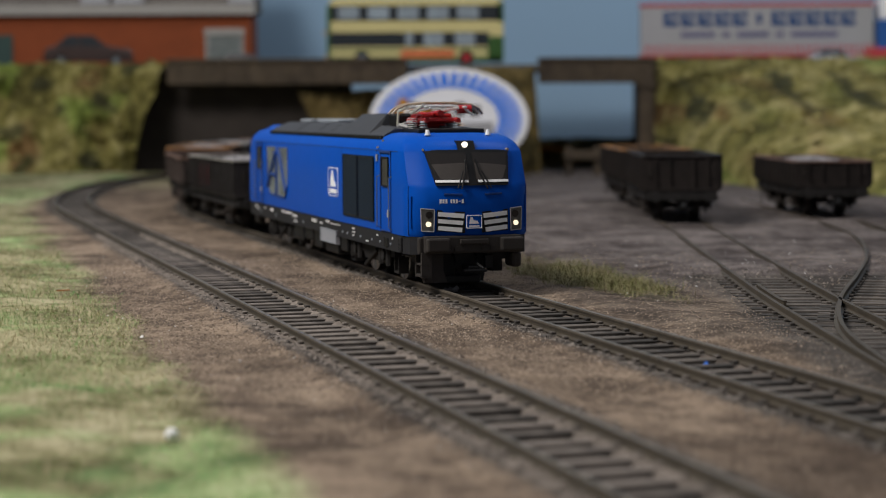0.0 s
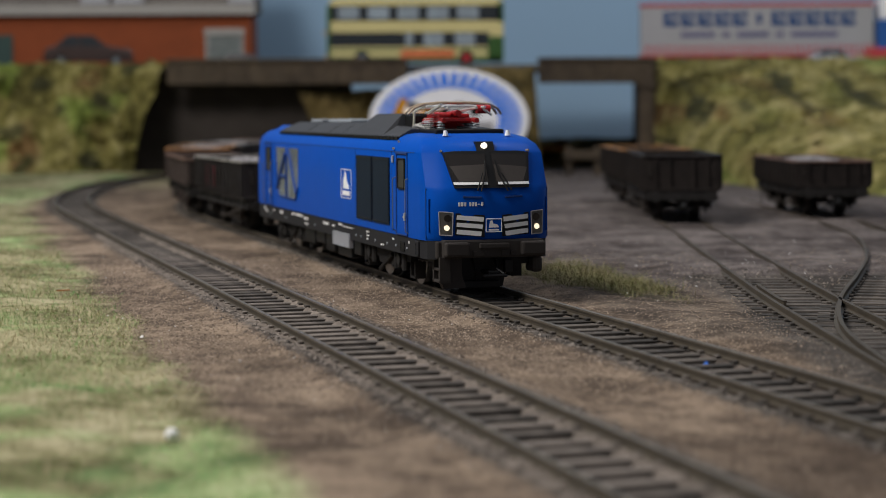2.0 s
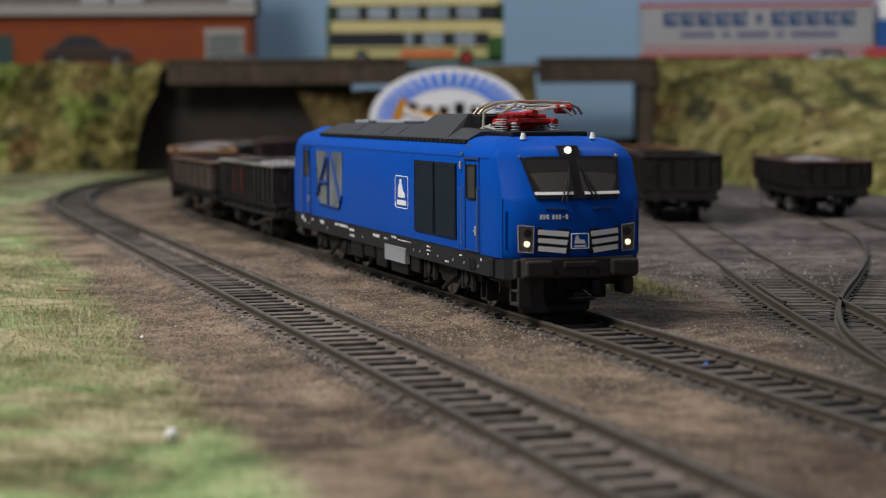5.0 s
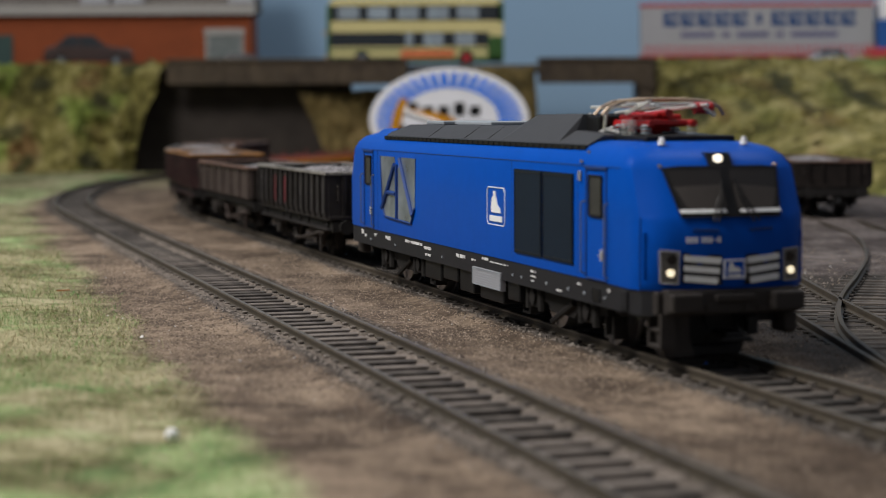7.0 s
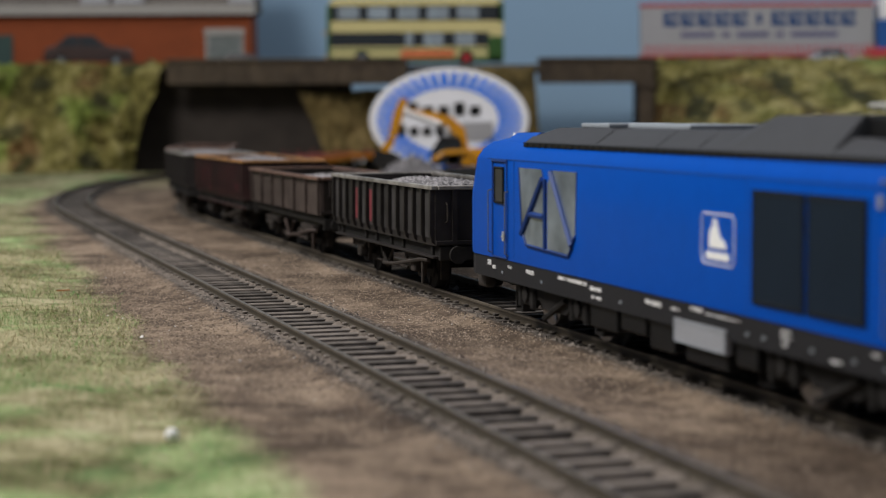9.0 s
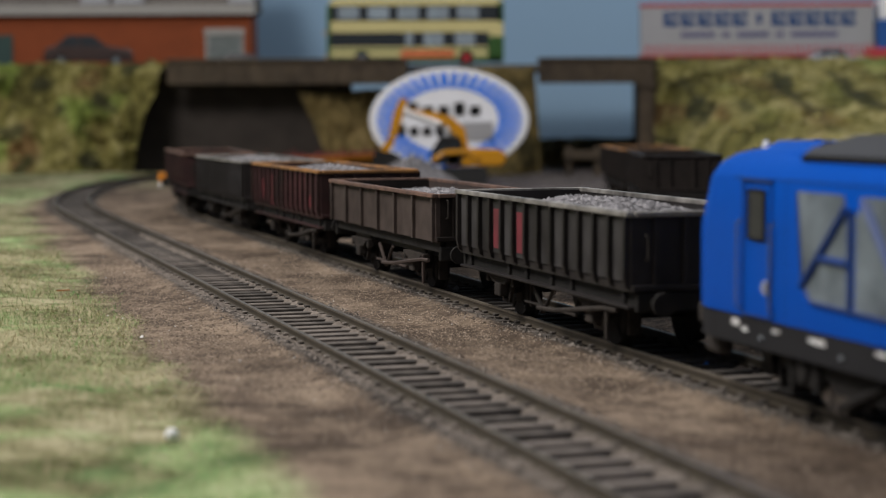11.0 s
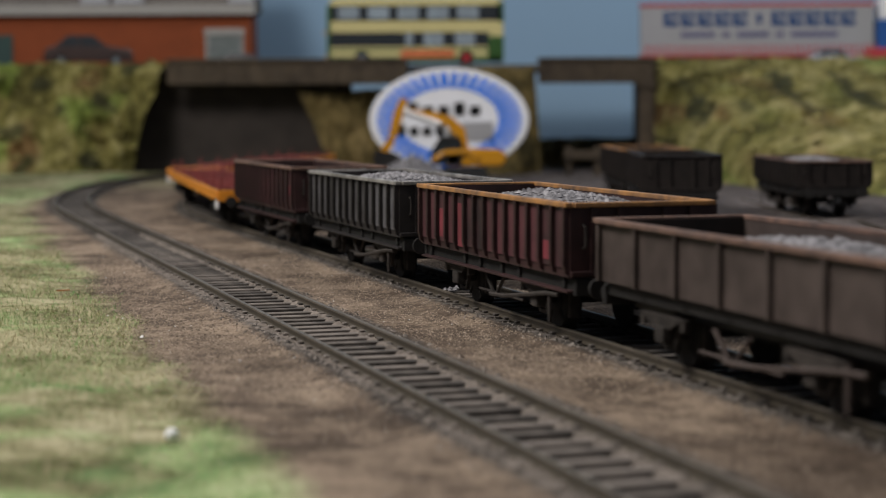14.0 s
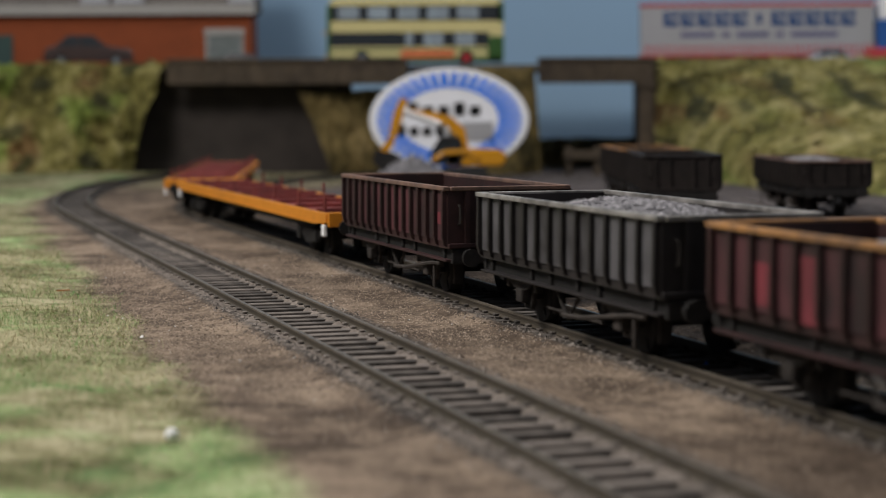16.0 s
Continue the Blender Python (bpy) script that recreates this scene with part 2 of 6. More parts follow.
def mesh_of(name, bm, mat, smooth=False):
    bmesh.ops.recalc_face_normals(bm, faces=bm.faces) if len(bm.faces) < 6000 else None
    bmesh.ops.scale(bm, vec=(MM, MM, MM), verts=bm.verts)
    me = bpy.data.meshes.new(name)
    bm.to_mesh(me)
    bm.free()
    me.materials.append(mat)
    if smooth:
        for p in me.polygons:
            p.use_smooth = True
        me.set_sharp_from_angle(angle=radians(32))
    return me


def part(name, bm, mat, parent, label="", smooth=False):
    """Links a bmesh as one mesh object under a thing or a part."""
    ob = new(name, mesh_of(name, bm, mat, smooth))
    ob.parent = parent
    if label:
        tagged(ob, label)
    return ob


def block(name, mat, parent, *dims, bevel=0.0, label=""):
    bm = bmesh.new()
    box(bm, *dims, bevel)
    return part(name, bm, mat, parent, label)


def thing(name, label, category, group="", kind="", m=None):
    ob = tagged(new(name), label, category, group, kind)
    if m is not None:
        ob.matrix_basis = m
    return ob


def single(name, bm, mat, label, category, group="", kind="", m=None, smooth=False):
    ob = tagged(new(name, mesh_of(name, bm, mat, smooth)), label, category, group, kind)
    if m is not None:
        ob.matrix_basis = m
    return ob


def mmpose(x, y, z, rx=0, ry=0, rz=0):
    return pose(x * MM, y * MM, z * MM, rx, ry, rz)


# ---- the tracks' lines, in millimetres ----
HEAD = -1.2765
DX, DY = math.cos(HEAD), math.sin(HEAD)
NX, NY = -DY, DX


class Line:
    """A straight that runs towards the viewer, fed by a curve; s grows along the way of the train."""

    def __init__(self, x, y, s_curve, radius):
        self.x, self.y, self.sc, self.r = x, y, s_curve, radius

    def at(self, s, lat=0.0):
        if s >= self.sc:
            return (self.x + s * DX + lat * NX, self.y + s * DY + lat * NY, HEAD)
        cx, cy = self.x + self.sc * DX + self.r * NX, self.y + self.sc * DY + self.r * NY
        a = HEAD - (self.sc - s) / self.r * 1.0
        return (cx + (self.r - lat) * math.sin(a), cy - (self.r - lat) * math.cos(a), a)


MAIN = Line(21.39, 453.83, -409.0, 850.0)
NEAR = Line(21.39 - 56.3 * NX, 453.83 - 56.3 * NY, -480.0, 1220.0)


# ---- ground: one sheet from the viewer to the backdrop ----
BASE = -2.7


def smooth(a, b, v):
    t = max(0.0, min(1.0, (v - a) / (b - a)))
    return t * t * (3 - 2 * t)


def track_dist(line, x, y):
    """Signed distance to the left of a line (seen in the train's way), and whether it is its straight."""
    s = (x - line.x) * DX + (y - line.y) * DY
    if s >= line.sc:
        return (x - line.x) * NX + (y - line.y) * NY
    cx, cy = line.x + line.sc * DX + line.r * NX, line.y + line.sc * DY + line.r * NY
    return line.r - math.hypot(x - cx, y - cy)


def siding_x(y):
    return 90.6 + 0.034 * (math.sqrt((y - 470) ** 2 + 900) + y - 470) / 2


BRANCH = [(300, 0.0), (400, 5.0), (465, 17.0), (540, 36.0), (610, 52.0), (700, 65.0), (800, 67.5), (900, 64.0), (1000, 60.0)]


def branch_x(y):
    """The centre of the second siding, which leaves the first at a turnout."""
    y = max(300.0, min(1000.0, y))
    k = max(i for i in range(len(BRANCH) - 1) if BRANCH[i][0] <= y)
    def slope(i):
        a, b = BRANCH[max(0, i - 1)], BRANCH[min(len(BRANCH) - 1, i + 1)]
        return (b[1] - a[1]) / (b[0] - a[0])
    (t0, s0), (t1, s1) = BRANCH[k], BRANCH[k + 1]
    h = t1 - t0
    u = (y - t0) / h
    return siding_x(y) + (2 * u ** 3 - 3 * u ** 2 + 1) * s0 + (u ** 3 - 2 * u ** 2 + u) * h * slope(k) + (3 * u ** 2 - 2 * u ** 3) * s1 + (u ** 3 - u ** 2) * h * slope(k + 1)


def grass_edge(y):
    return -27.0 - 19.0 * (830.0 - y) / 590.0


def ground_height(x, y):
    n = noise.noise((x * 0.02, y * 0.02, 0.3)) * 0.9 + noise.noise((x * 0.11, y * 0.11, 2.0)) * 0.6 + noise.noise((x * 0.45, y * 0.45, 5.0)) * 0.22
    d = track_dist(NEAR, x, y)
    e = track_dist(MAIN, x, y)
    flat = max(1 - smooth(14, 22, abs(d)), 1 - smooth(14, 20, abs(e)))
    if 330 < y < 900:
        flat = max(flat, 1 - smooth(13, 18, abs(x - siding_x(y))))
    g = smooth(grass_edge(y) - 4, grass_edge(y) - 34, d)
    h = BASE + n * (1 - 0.8 * flat) + 0.12 * flat + 0.75 * (1 - smooth(1.5, 4.5, abs(abs(d) - 14.0))) + 0.75 * (1 - smooth(1.5, 4.5, abs(abs(e) - 14.2)))
    h -= 0.9 * (1 - smooth(5.0, 7.5, abs(d))) * (1 - smooth(600, 680, y)) * (0.5 + 0.5 * smooth(290, 360, y)) + 0.7 * (1 - smooth(5.5, 8.0, abs(e)))
    h += 2.0 * smooth(36, 58, e) * smooth(546, 582, y) * (1 - smooth(1020, 1160, y)) * (1 - 0.35 * smooth(-0.1, 0.4, noise.noise((x * 0.05, y * 0.02, 17.0))))
    h += g * (2.0 + 2.5 * noise.noise((x * 0.012, y * 0.012, 9.0)))
    h += 1.2 * smooth(14, 28, e) * (1 - smooth(30, 50, e)) * (1 - smooth(600, 700, y))
    return h


def ground_zone(x, y):
    d, e = track_dist(NEAR, x, y), track_dist(MAIN, x, y)
    w = noise.noise((x * 0.03, y * 0.03, 4.0)) * 14 + noise.noise((x * 0.12, y * 0.12, 4.0)) * 5
    grass = smooth(grass_edge(y) + 5, grass_edge(y) - 7, d + w * 0.55)
    yard = smooth(40, 62, e + w) * smooth(480, 560, y + w) if e > 0 else 0.0
    # mask of the track bed, whose tone includes the shade between sleepers
    dark_bed = max(1 - smooth(13.0, 15.5, abs(d + w * 0.08)), 1 - smooth(13.0, 15.5, abs(e + w * 0.08)))
    if e > 0:
        # half of that dark tone between main track and siding
        dark_bed = max(dark_bed, 0.5 * smooth(17, 32, e + w) * (1 - smooth(510, 570, y)))
    if 300 < y < 560:
        dark_bed = max(dark_bed, 1 - smooth(15, 24, abs(x - siding_x(y) + w * 0.3)), 1 - smooth(14, 22, abs(x - branch_x(y) + w * 0.2)))
    tuft = max(0.0, 1 - math.hypot((x - 44 - (540 - y) * 0.30) / 14.0, (y - 540) / 62.0)) * 1.3
    far = smooth(1150, 1350, y) * (1 - smooth(-20, 60, x))
    patch = noise.noise((x * 0.022, y * 0.022, 21.0)) + 0.5 * noise.noise((x * 0.08, y * 0.08, 23.0)) + 0.45 * (1 - smooth(235, 320, y))
    return (min(1, grass + min(0.8, tuft) + far * 0.6), yard, dark_bed, grass * smooth(0.12, 0.5, patch))


def sheet(name, xs, ys, height, zone, mat):
    me = bpy.data.meshes.new(name)
    vs = [(x * MM, y * MM, height(x, y) * MM) for y in ys for x in xs]
    n = len(xs)
    fs = [(j * n + i, j * n + i + 1, (j + 1) * n + i + 1, (j + 1) * n + i) for j in range(len(ys) - 1) for i in range(n - 1)]
    me.from_pydata(vs, [], fs)
    col = me.color_attributes.new("zone", "FLOAT_COLOR", "POINT")
    flat = []
    for y in ys:
        for x in xs:
            flat.extend(zone(x, y))
    col.data.foreach_set("color", flat)
    me.materials.append(mat)
    for p in me.polygons:
        p.use_smooth = True
    return me


def steps(*stops):
    out = []
    for (a, b, n) in stops:
        out += [a + (b - a) * k / n for k in range(n)]
    return out + [stops[-1][1]]


xs = steps((-2500, -500, 10), (-500, -250, 25), (-250, -110, 46), (-110, 115, 112), (115, 300, 46), (300, 2500, 18))
ys = steps((-600, 180, 12), (180, 620, 200), (620, 1100, 110), (1100, 1700, 60), (1700, 2600, 12))
tagged(new("ground", sheet("ground", xs, ys, ground_height, ground_zone, GROUND)), "brown earth with grass and grey yard on a model baseboard", "ground", kind="structure")


# ---- tracks ----
def rail_mesh(bm, pts, head):
    """pts: x, y, heading. The foot, web and head as one section; head alone when asked for."""
    sec = [(-0.5, -0.35), (-0.5, 0.0), (0.5, 0.0), (0.5, -0.35)] if head else [(-1.1, -1.9), (-1.1, -1.65), (-0.35, -1.4), (-0.35, -0.75), (-0.52, -0.6), (-0.52, -0.34), (0.52, -0.34), (0.52, -0.6), (0.35, -0.75), (0.35, -1.4), (1.1, -1.65), (1.1, -1.9)]
    loft(bm, [[(x - math.sin(a) * u, y + math.cos(a) * u, z) for u, z in sec] for x, y, a in pts])


def sleeper_mesh(mat, width=3.3, length=27.5):
    bm = bmesh.new()
    prism(bm, [(-width / 2 - 0.15, -3.8), (-width / 2, -1.95), (-width / 2 + 0.2, -1.85), (width / 2 - 0.2, -1.85), (width / 2, -1.95), (width / 2 + 0.15, -3.8)], -length / 2, length / 2)
    for y in (-8.75, 8.75):
        for k in (-1.5, 1.5):
            box(bm, -0.85, 0.85, y + k - 0.6, y + k + 0.6, -1.86, -1.2, 0.2)
    return mesh_of("sleeper", bm, mat)


SLEEPER_MESH, DARKER_MESH = sleeper_mesh(SLEEPER), sleeper_mesh(SLEEPER_DARKER)


def lay_track(name, label, at, s0, s1, pitch, sleepers=(None, None), sides=(-8.75, 8.75), sink=0.0, top=RAIL_TOP, dusty=0.0, tie=DARKER_MESH):
    """at(s, lat) gives x, y, heading."""
    tr = thing(name, label, "railway track", kind="structure")
    n = int((s1 - s0) / 9)
    for lat in sides:
        pts = [at(s0 + (s1 - s0) * k / n, lat) for k in range(n + 1)]
        bm = bmesh.new()
        rail_mesh(bm, pts, False)
        r = part("rail", bm, RAIL, tr)
        bm = bmesh.new()
        rail_mesh(bm, pts, True)
        part("rail_head", bm, top, r, "worn steel running surface")
    a, b = (s0 if sleepers[0] is None else sleepers[0]), (s1 if sleepers[1] is None else sleepers[1])
    s = a
    while s < b:
        x, y, h = at(s, 0)
        ob = new("sleeper", tie)
        ob.parent = tr
        ob.matrix_basis = mmpose(x, y, rnd.uniform(-0.12, 0.08) - sink * rnd.uniform(0.6, 1.3), 0, 0, math.degrees(h) + rnd.uniform(-1.2, 1.2))
        ob.location.z -= dusty * smooth(600, 700, y) * rnd.uniform(0.7, 1.1) * MM
        s += pitch
    return tr


lay_track("near_track", "dark rusty model railway track with sleepers in brown grit", NEAR.at, -1120, 470, 7.9, dusty=0.9, tie=SLEEPER_MESH)
lay_track("main_track", "model railway track with brown rails on dark sleepers", MAIN.at, -1450, 470, 7.9, (-1000, None))


def siding_at(s, lat):
    d = (siding_x(s + 1) - siding_x(s - 1)) / 2
    a = math.atan2(1, d)
    return (siding_x(s) + lat * math.sin(a), s - lat * math.cos(a), a)


def branch_at(s, lat):
    d = (branch_x(s + 1) - branch_x(s - 1)) / 2
    a = math.atan2(1, d)
    return (branch_x(s) + lat * math.sin(a), s - lat * math.cos(a), a)


SIDING = lay_track("siding", "weathered siding track sunk in grey yard ground", siding_at, 180, 1120, 7.9, (200, 548), sink=0.4, top=RAIL)
lay_track("branch_siding", "siding track leaving a turnout in the yard", branch_at, 345, 1000, 7.9, (436, 566), sink=0.25, top=RAIL)
for lat, a, b in ((-5.9, 466, 514),):
    bm = bmesh.new()
    rail_mesh(bm, [siding_at(a + (b - a) * k / 6, lat * (0.94 if k in (0, 6) else 1)) for k in range(7)], False)
    part("check_rail", bm, RAIL, SIDING, "short check rail at the turnout")


# ---- train: shared small parts ----
SPIN = []  # wheelsets that turn, with their radius


def wheelset(parent, x, r, mat=WHEEL):
    bm = bmesh.new()
    for y in (-8.1, 8.1):
        o = 1 if y > 0 else -1
        rod(bm, (0, y - 1.3, 0), (0, y + 1.3, 0), r, 24)
        rod(bm, (0, y - o * 1.3, 0), (0, y - o * 1.9, 0), r + 0.9, 24)
        rod(bm, (0, y + o * 1.3, 0), (0, y + o * 1.55, 0), r * 0.55, 12)
        for k in range(4):
            a = k * math.pi / 2
            rod(bm, (math.cos(a) * r * 0.55, y + o * 1.3, math.sin(a) * r * 0.55), (math.cos(a) * r * 0.95, y + o * 1.45, math.sin(a) * r * 0.95), 0.45, 5)
    rod(bm, (0, -13, 0), (0, 13, 0), 1.1, 8)
    ob = part("wheelset", bm, mat, parent, "steel wheels on an axle")
    ob.location = (x * MM, 0, r * MM)
    SPIN.append((ob, x, r))
    return ob


# ---- locomotive ----
def build_loco():
    loco = thing("locomotive", "blue model diesel-electric locomotive with grey roof and lit headlamps", "locomotive")
    # body: plan outlines stacked upwards
    def outline(z, w, L, wf, t=103.4):
        def end(t, L, wf):
            """The bowed end from one side to the other, with its corner well set back."""
            half = [(t, -w), (t + min(3.6, (L - 2.2 - t) * 0.6), -w + 0.75), (L - 2.2, -wf - 0.5), (L - 1.15, -wf + 1.9), (L - 0.1, -wf + 7), (L + 0.3, 0)]
            return half + [(x, -y) for x, y in half[-2::-1]]
        return [(x, y, z) for x, y in end(t, L, wf)] + [(-x, -y, z) for x, y in end(t + 5.0, L + 5.2, wf + 0.5)]
    bm = bmesh.new()
    loft(bm, [outline(14.0, 17.2, 111.2, 13.6), outline(15.2, 17.3, 111.8, 13.7), outline(22, 17.3, 112.2, 13.8), outline(26.8, 17.3, 112.0, 13.6), outline(28.2, 17.3, 111.2, 13.3, 103.2),
              outline(36.2, 17.25, 106.8, 12.6, 100.6), outline(36.8, 17.1, 106.4, 12.4, 100.3), outline(38.6, 16.3, 104.8, 11.8, 99.0), outline(40.2, 15.0, 101.5, 10.6, 95.5), outline(41.1, 13.0, 98.0, 8.6, 90), outline(41.4, 10.5, 95.0, 6.5, 88)])
    body = part("body", bm, BLUE, loco, "", True)
    # seams, corner bolts and a fold line along the upper side
    for sgn in (-1, 1):
        bm = bmesh.new()
        rod(bm, (-98, sgn * 17.2, 36.5), (99, sgn * 17.2, 36.5), 0.14, 4)
        for x in (36.0, 76.6, -79.5):
            rod(bm, (x, sgn * 17.27, 14.6), (x, sgn * 17.27, 36.4), 0.09, 4)
        part("panel_seam", bm, BLUE_DARK, loco)
        for x, y, z in ((79.5, 15.9, 39.2), (104.9, 11.7, 37.0), (79.0, 17.3, 37.3)):
            bm = bmesh.new()
            rod(bm, (x - 0.4, sgn * y, z), (x + 0.5, sgn * (y + 0.3), z), 0.35, 6)
            part("lifting_lug", bm, BRASS, loco, "tiny brass lug at the cab corner")
        bm = bmesh.new()
        chain(bm, [(107.8, sgn * 15.4, 25.0), (107.9, sgn * 16.1, 24.6), (107.9, sgn * 16.1, 16.4), (107.8, sgn * 15.4, 16.0)], 0.2, 5)
        part("corner_handrail", bm, BLUE, loco)
        bm = bmesh.new()
        rod(bm, (107.0, sgn * 16.58, 14.4), (107.0, sgn * 16.58, 27.5), 0.12, 4)
        part("corner_seam", bm, BLUE_DARK, loco)
    # roof: dark grey sloping sides with a raised middle
    bm = bmesh.new()
    def roof_ring(x, wt, zt, wb=15.4, zb=39.9):
        return [(x, -wb, zb), (x, -wb + 0.5, zb + 0.8), (x, -wt, zt), (x, wt, zt), (x, wb - 0.5, zb + 0.8), (x, wb, zb)]
    loft(bm, [roof_ring(-78, 13.6, 41.6), roof_ring(-69, 10.5, 43.7), roof_ring(22, 10.5, 43.9), roof_ring(31, 9.2, 46.5), roof_ring(55, 9.2, 46.7), roof_ring(59, 9.2, 46.6), roof_ring(59.4, 11.0, 43.2), roof_ring(77, 11.8, 42.4)])
    cab_bm = bmesh.new()
    loft(cab_bm, [roof_ring(-101, 9.0, 40.6, 11.5, 39.6), roof_ring(-98, 10.2, 41.7, 13.6, 39.6), roof_ring(-94, 11.2, 42.4, 14.8, 39.7), roof_ring(-77.5, 11.6, 42.6, 15.3, 39.8)])
    part("cab_roof", cab_bm, BLUE, loco, "", True)
    roof = part("roof", bm, ROOF_GREY, loco, "matt dark grey sloping roof")
    bm = bmesh.new()
    for sgn in (-1, 1):
        box(bm, -77.5, 77, sgn * 15.55 - 0.25, sgn * 15.55 + 0.25, 39.5, 40.5, 0.1)
        for k in range(39):
            box(bm, -76 + k * 3.9, -74.6 + k * 3.9, sgn * 15.75 - 0.2, sgn * 15.75 + 0.2, 39.6, 40.35)
    part("gutter", bm, BLACK, roof)
    for x in (-36, -6, 12):
        bm = bmesh.new()
        chain(bm, [(x, -15.0, 40.8), (x, -10.5, 43.85), (x, 10.5, 43.85), (x, 15.0, 40.8)], 0.07, 4)
        part("roof_seam", bm, BLACK, roof)
    for x0, x1 in ((-64, -48), (-38, -8)):
        block("hatch", INSUL, roof, x0, x1, -7.5, 7.5, 43.7, 44.7, bevel=0.3, label="pale grey roof hatch")
    block("roof_well", BLACK, loco, 59.4, 93, -9.5, 9.5, 40.8, 42.5, bevel=0.4, label="black pantograph platform")
    block("equipment_box", BLACK, loco, 58.5, 66, -8.5, 8.5, 42, 46.3, bevel=0.4)
    # sides
    for sgn in (-1, 1):
        y = 17.3 * sgn
        def plate(name, mat, x0, x1, z0, z1, t=0.25, label="", parent=loco, bevel=0.0):
            bm = bmesh.new()
            box(bm, x0, x1, min(y, y + sgn * t), max(y, y + sgn * t), z0, z1, bevel)
            return part(name, bm, mat, parent, label)
        for k, (x0, x1) in enumerate(((38.4, 55.9), (56.9, 74.6))):
            g = plate("side_grille", GRILLE, x0, x1, 16.3, 34.7, 0.35, "dark intake grille")
            bm = bmesh.new()
            yy = y + sgn * 0.38
            chain(bm, [(x0 + 0.5, yy, 16.9), (x1 - 0.5, yy, 16.9), (x1 - 0.5, yy, 34.1), (x0 + 0.5, yy, 34.1), (x0 + 0.5, yy, 16.9)], 0.12, 4)
            part("frame", bm, FRAME_GREY, g)
        # tall window with slanted struts
        bm = bmesh.new()
        for pts in ([(-75.5, 35), (-61.5, 35), (-59.9, 32), (-59.9, 18.0), (-71, 18.6), (-73.8, 22)], [(-54.5, 35), (-40.8, 35), (-41.5, 22), (-45, 17.8), (-57.7, 17.8), (-57.7, 32)]):
            prism(bm, pts, min(y, y + sgn * 0.2), max(y, y + sgn * 0.2))
        w = part("engine_window", bm, SILVERGLASS, loco, "silvery engine room window")
        bm = bmesh.new()
        f = y + sgn * 0.25
        for a, b, r in (((-59.0, 33), (-59.0, 18), 0.5), ((-60.3, 33), (-73.6, 20.6), 0.75), ((-55.2, 34.6), (-43, 20), 0.75), ((-68, 25.2), (-59.5, 25.0), 0.65),
                        ((-73.8, 22), (-71, 18.6), 0.28), ((-71, 18.4), (-45, 17.8), 0.28), ((-45, 17.8), (-41.5, 22), 0.28), ((-75.5, 35), (-73.8, 22), 0.22)):
            rod(bm, (a[0], f, a[1]), (b[0], f, b[1]), r, 6)
        part("window_frame", bm, BLUE_DARK, w)
        # badge: rounded frame with a white engine silhouette
        bm = bmesh.new()
        fr = [(18.8, 22.4), (19.6, 21.5), (30.6, 21.5), (31.4, 22.4), (31.4, 29.2), (30.6, 30.0), (19.6, 30.0), (18.8, 29.2), (18.8, 22.4)]
        chain(bm, [(a, y + sgn * 0.05, b) for a, b in fr], 0.13, 5)
        prism(bm, [(22, 24.3), (28.5, 24.3), (28.2, 25.3), (26.2, 26.2), (25.2, 28), (24.8, 29.2), (23.4, 29.2), (23.6, 28.2), (22.4, 27.4), (22, 26)], y, y + sgn * 0.2)
        box(bm, 20.8, 29.6, min(y, y + sgn * 0.2), max(y, y + sgn * 0.2), 22.3, 23.6)
        part("badge", bm, WHITE, loco, "white engine badge in a rounded frame")
        # doors near both ends
        for end in (1, -1):
            x0, x1 = (81.6, 92.2) if end > 0 else (-94.2, -84.2)
            bm = bmesh.new()
            f = y + sgn * 0.05
            for a, b in (((x0, 14.4), (x0, 36)), ((x1, 14.4), (x1, 36)), ((x0, 36), (x1, 36)), ((x0, 14.4), (x1, 14.4))):
                rod(bm, (a[0], f, a[1]), (b[0], f, b[1]), 0.22, 5)
            door = part("door", bm, BLUE_DARK, loco, "cab door outline")
            bm = bmesh.new()
            xa, xb = x0 + 1.9, x1 - 2.2
            box(bm, xa, xb, min(y, y + sgn * 0.2), max(y, y + sgn * 0.2), 26.8, 34.6, 0.08)
            pane = part("door_window", bm, DOOR_GLASS, door)
            bm = bmesh.new()
            chain(bm, [(xa, y + sgn * 0.2, 26.8), (xa, y + sgn * 0.2, 34.6), (xb, y + sgn * 0.2, 34.6), (xb, y + sgn * 0.2, 26.8), (xa, y + sgn * 0.2, 26.8)], 0.28, 5)
            part("seal", bm, BLACK, pane)
            bm = bmesh.new()
            for xx in (x0 - 0.9, x1 + 0.9):
                chain(bm, [(xx, y, 29.5), (xx, y + sgn * 0.9, 29.2), (xx, y + sgn * 0.9, 15.5), (xx, y, 15.0)], 0.16, 6)
            part("handrail", bm, RAIL_STEEL, door)
            bm = bmesh.new()
            box(bm, x1 - 2.0, x1 - 1.2, min(y, y + sgn * 0.6), max(y, y + sgn * 0.6), 18.2, 20.4, 0.1)
            rod(bm, (x1 - 2.6, y + sgn * 0.5, 19.2), (x1 - 0.8, y + sgn * 0.5, 19.8), 0.2, 5)
            part("door_handle", bm, STEEL, door)
            bm = bmesh.new()
            box(bm, x0 - 0.4, x1 + 0.4, min(y, y + sgn * 0.35), max(y, y + sgn * 0.35), 35.9, 36.5, 0.1)
            part("drip_strip", bm, BLUE_DARK, door)
        block("side_lamp", PANEL, loco, 77.9, 79.0, min(y, y + sgn * 0.5), max(y, y + sgn * 0.5), 33.4, 35.4, bevel=0.15)
        # frame with printed marks
        bm = bmesh.new()
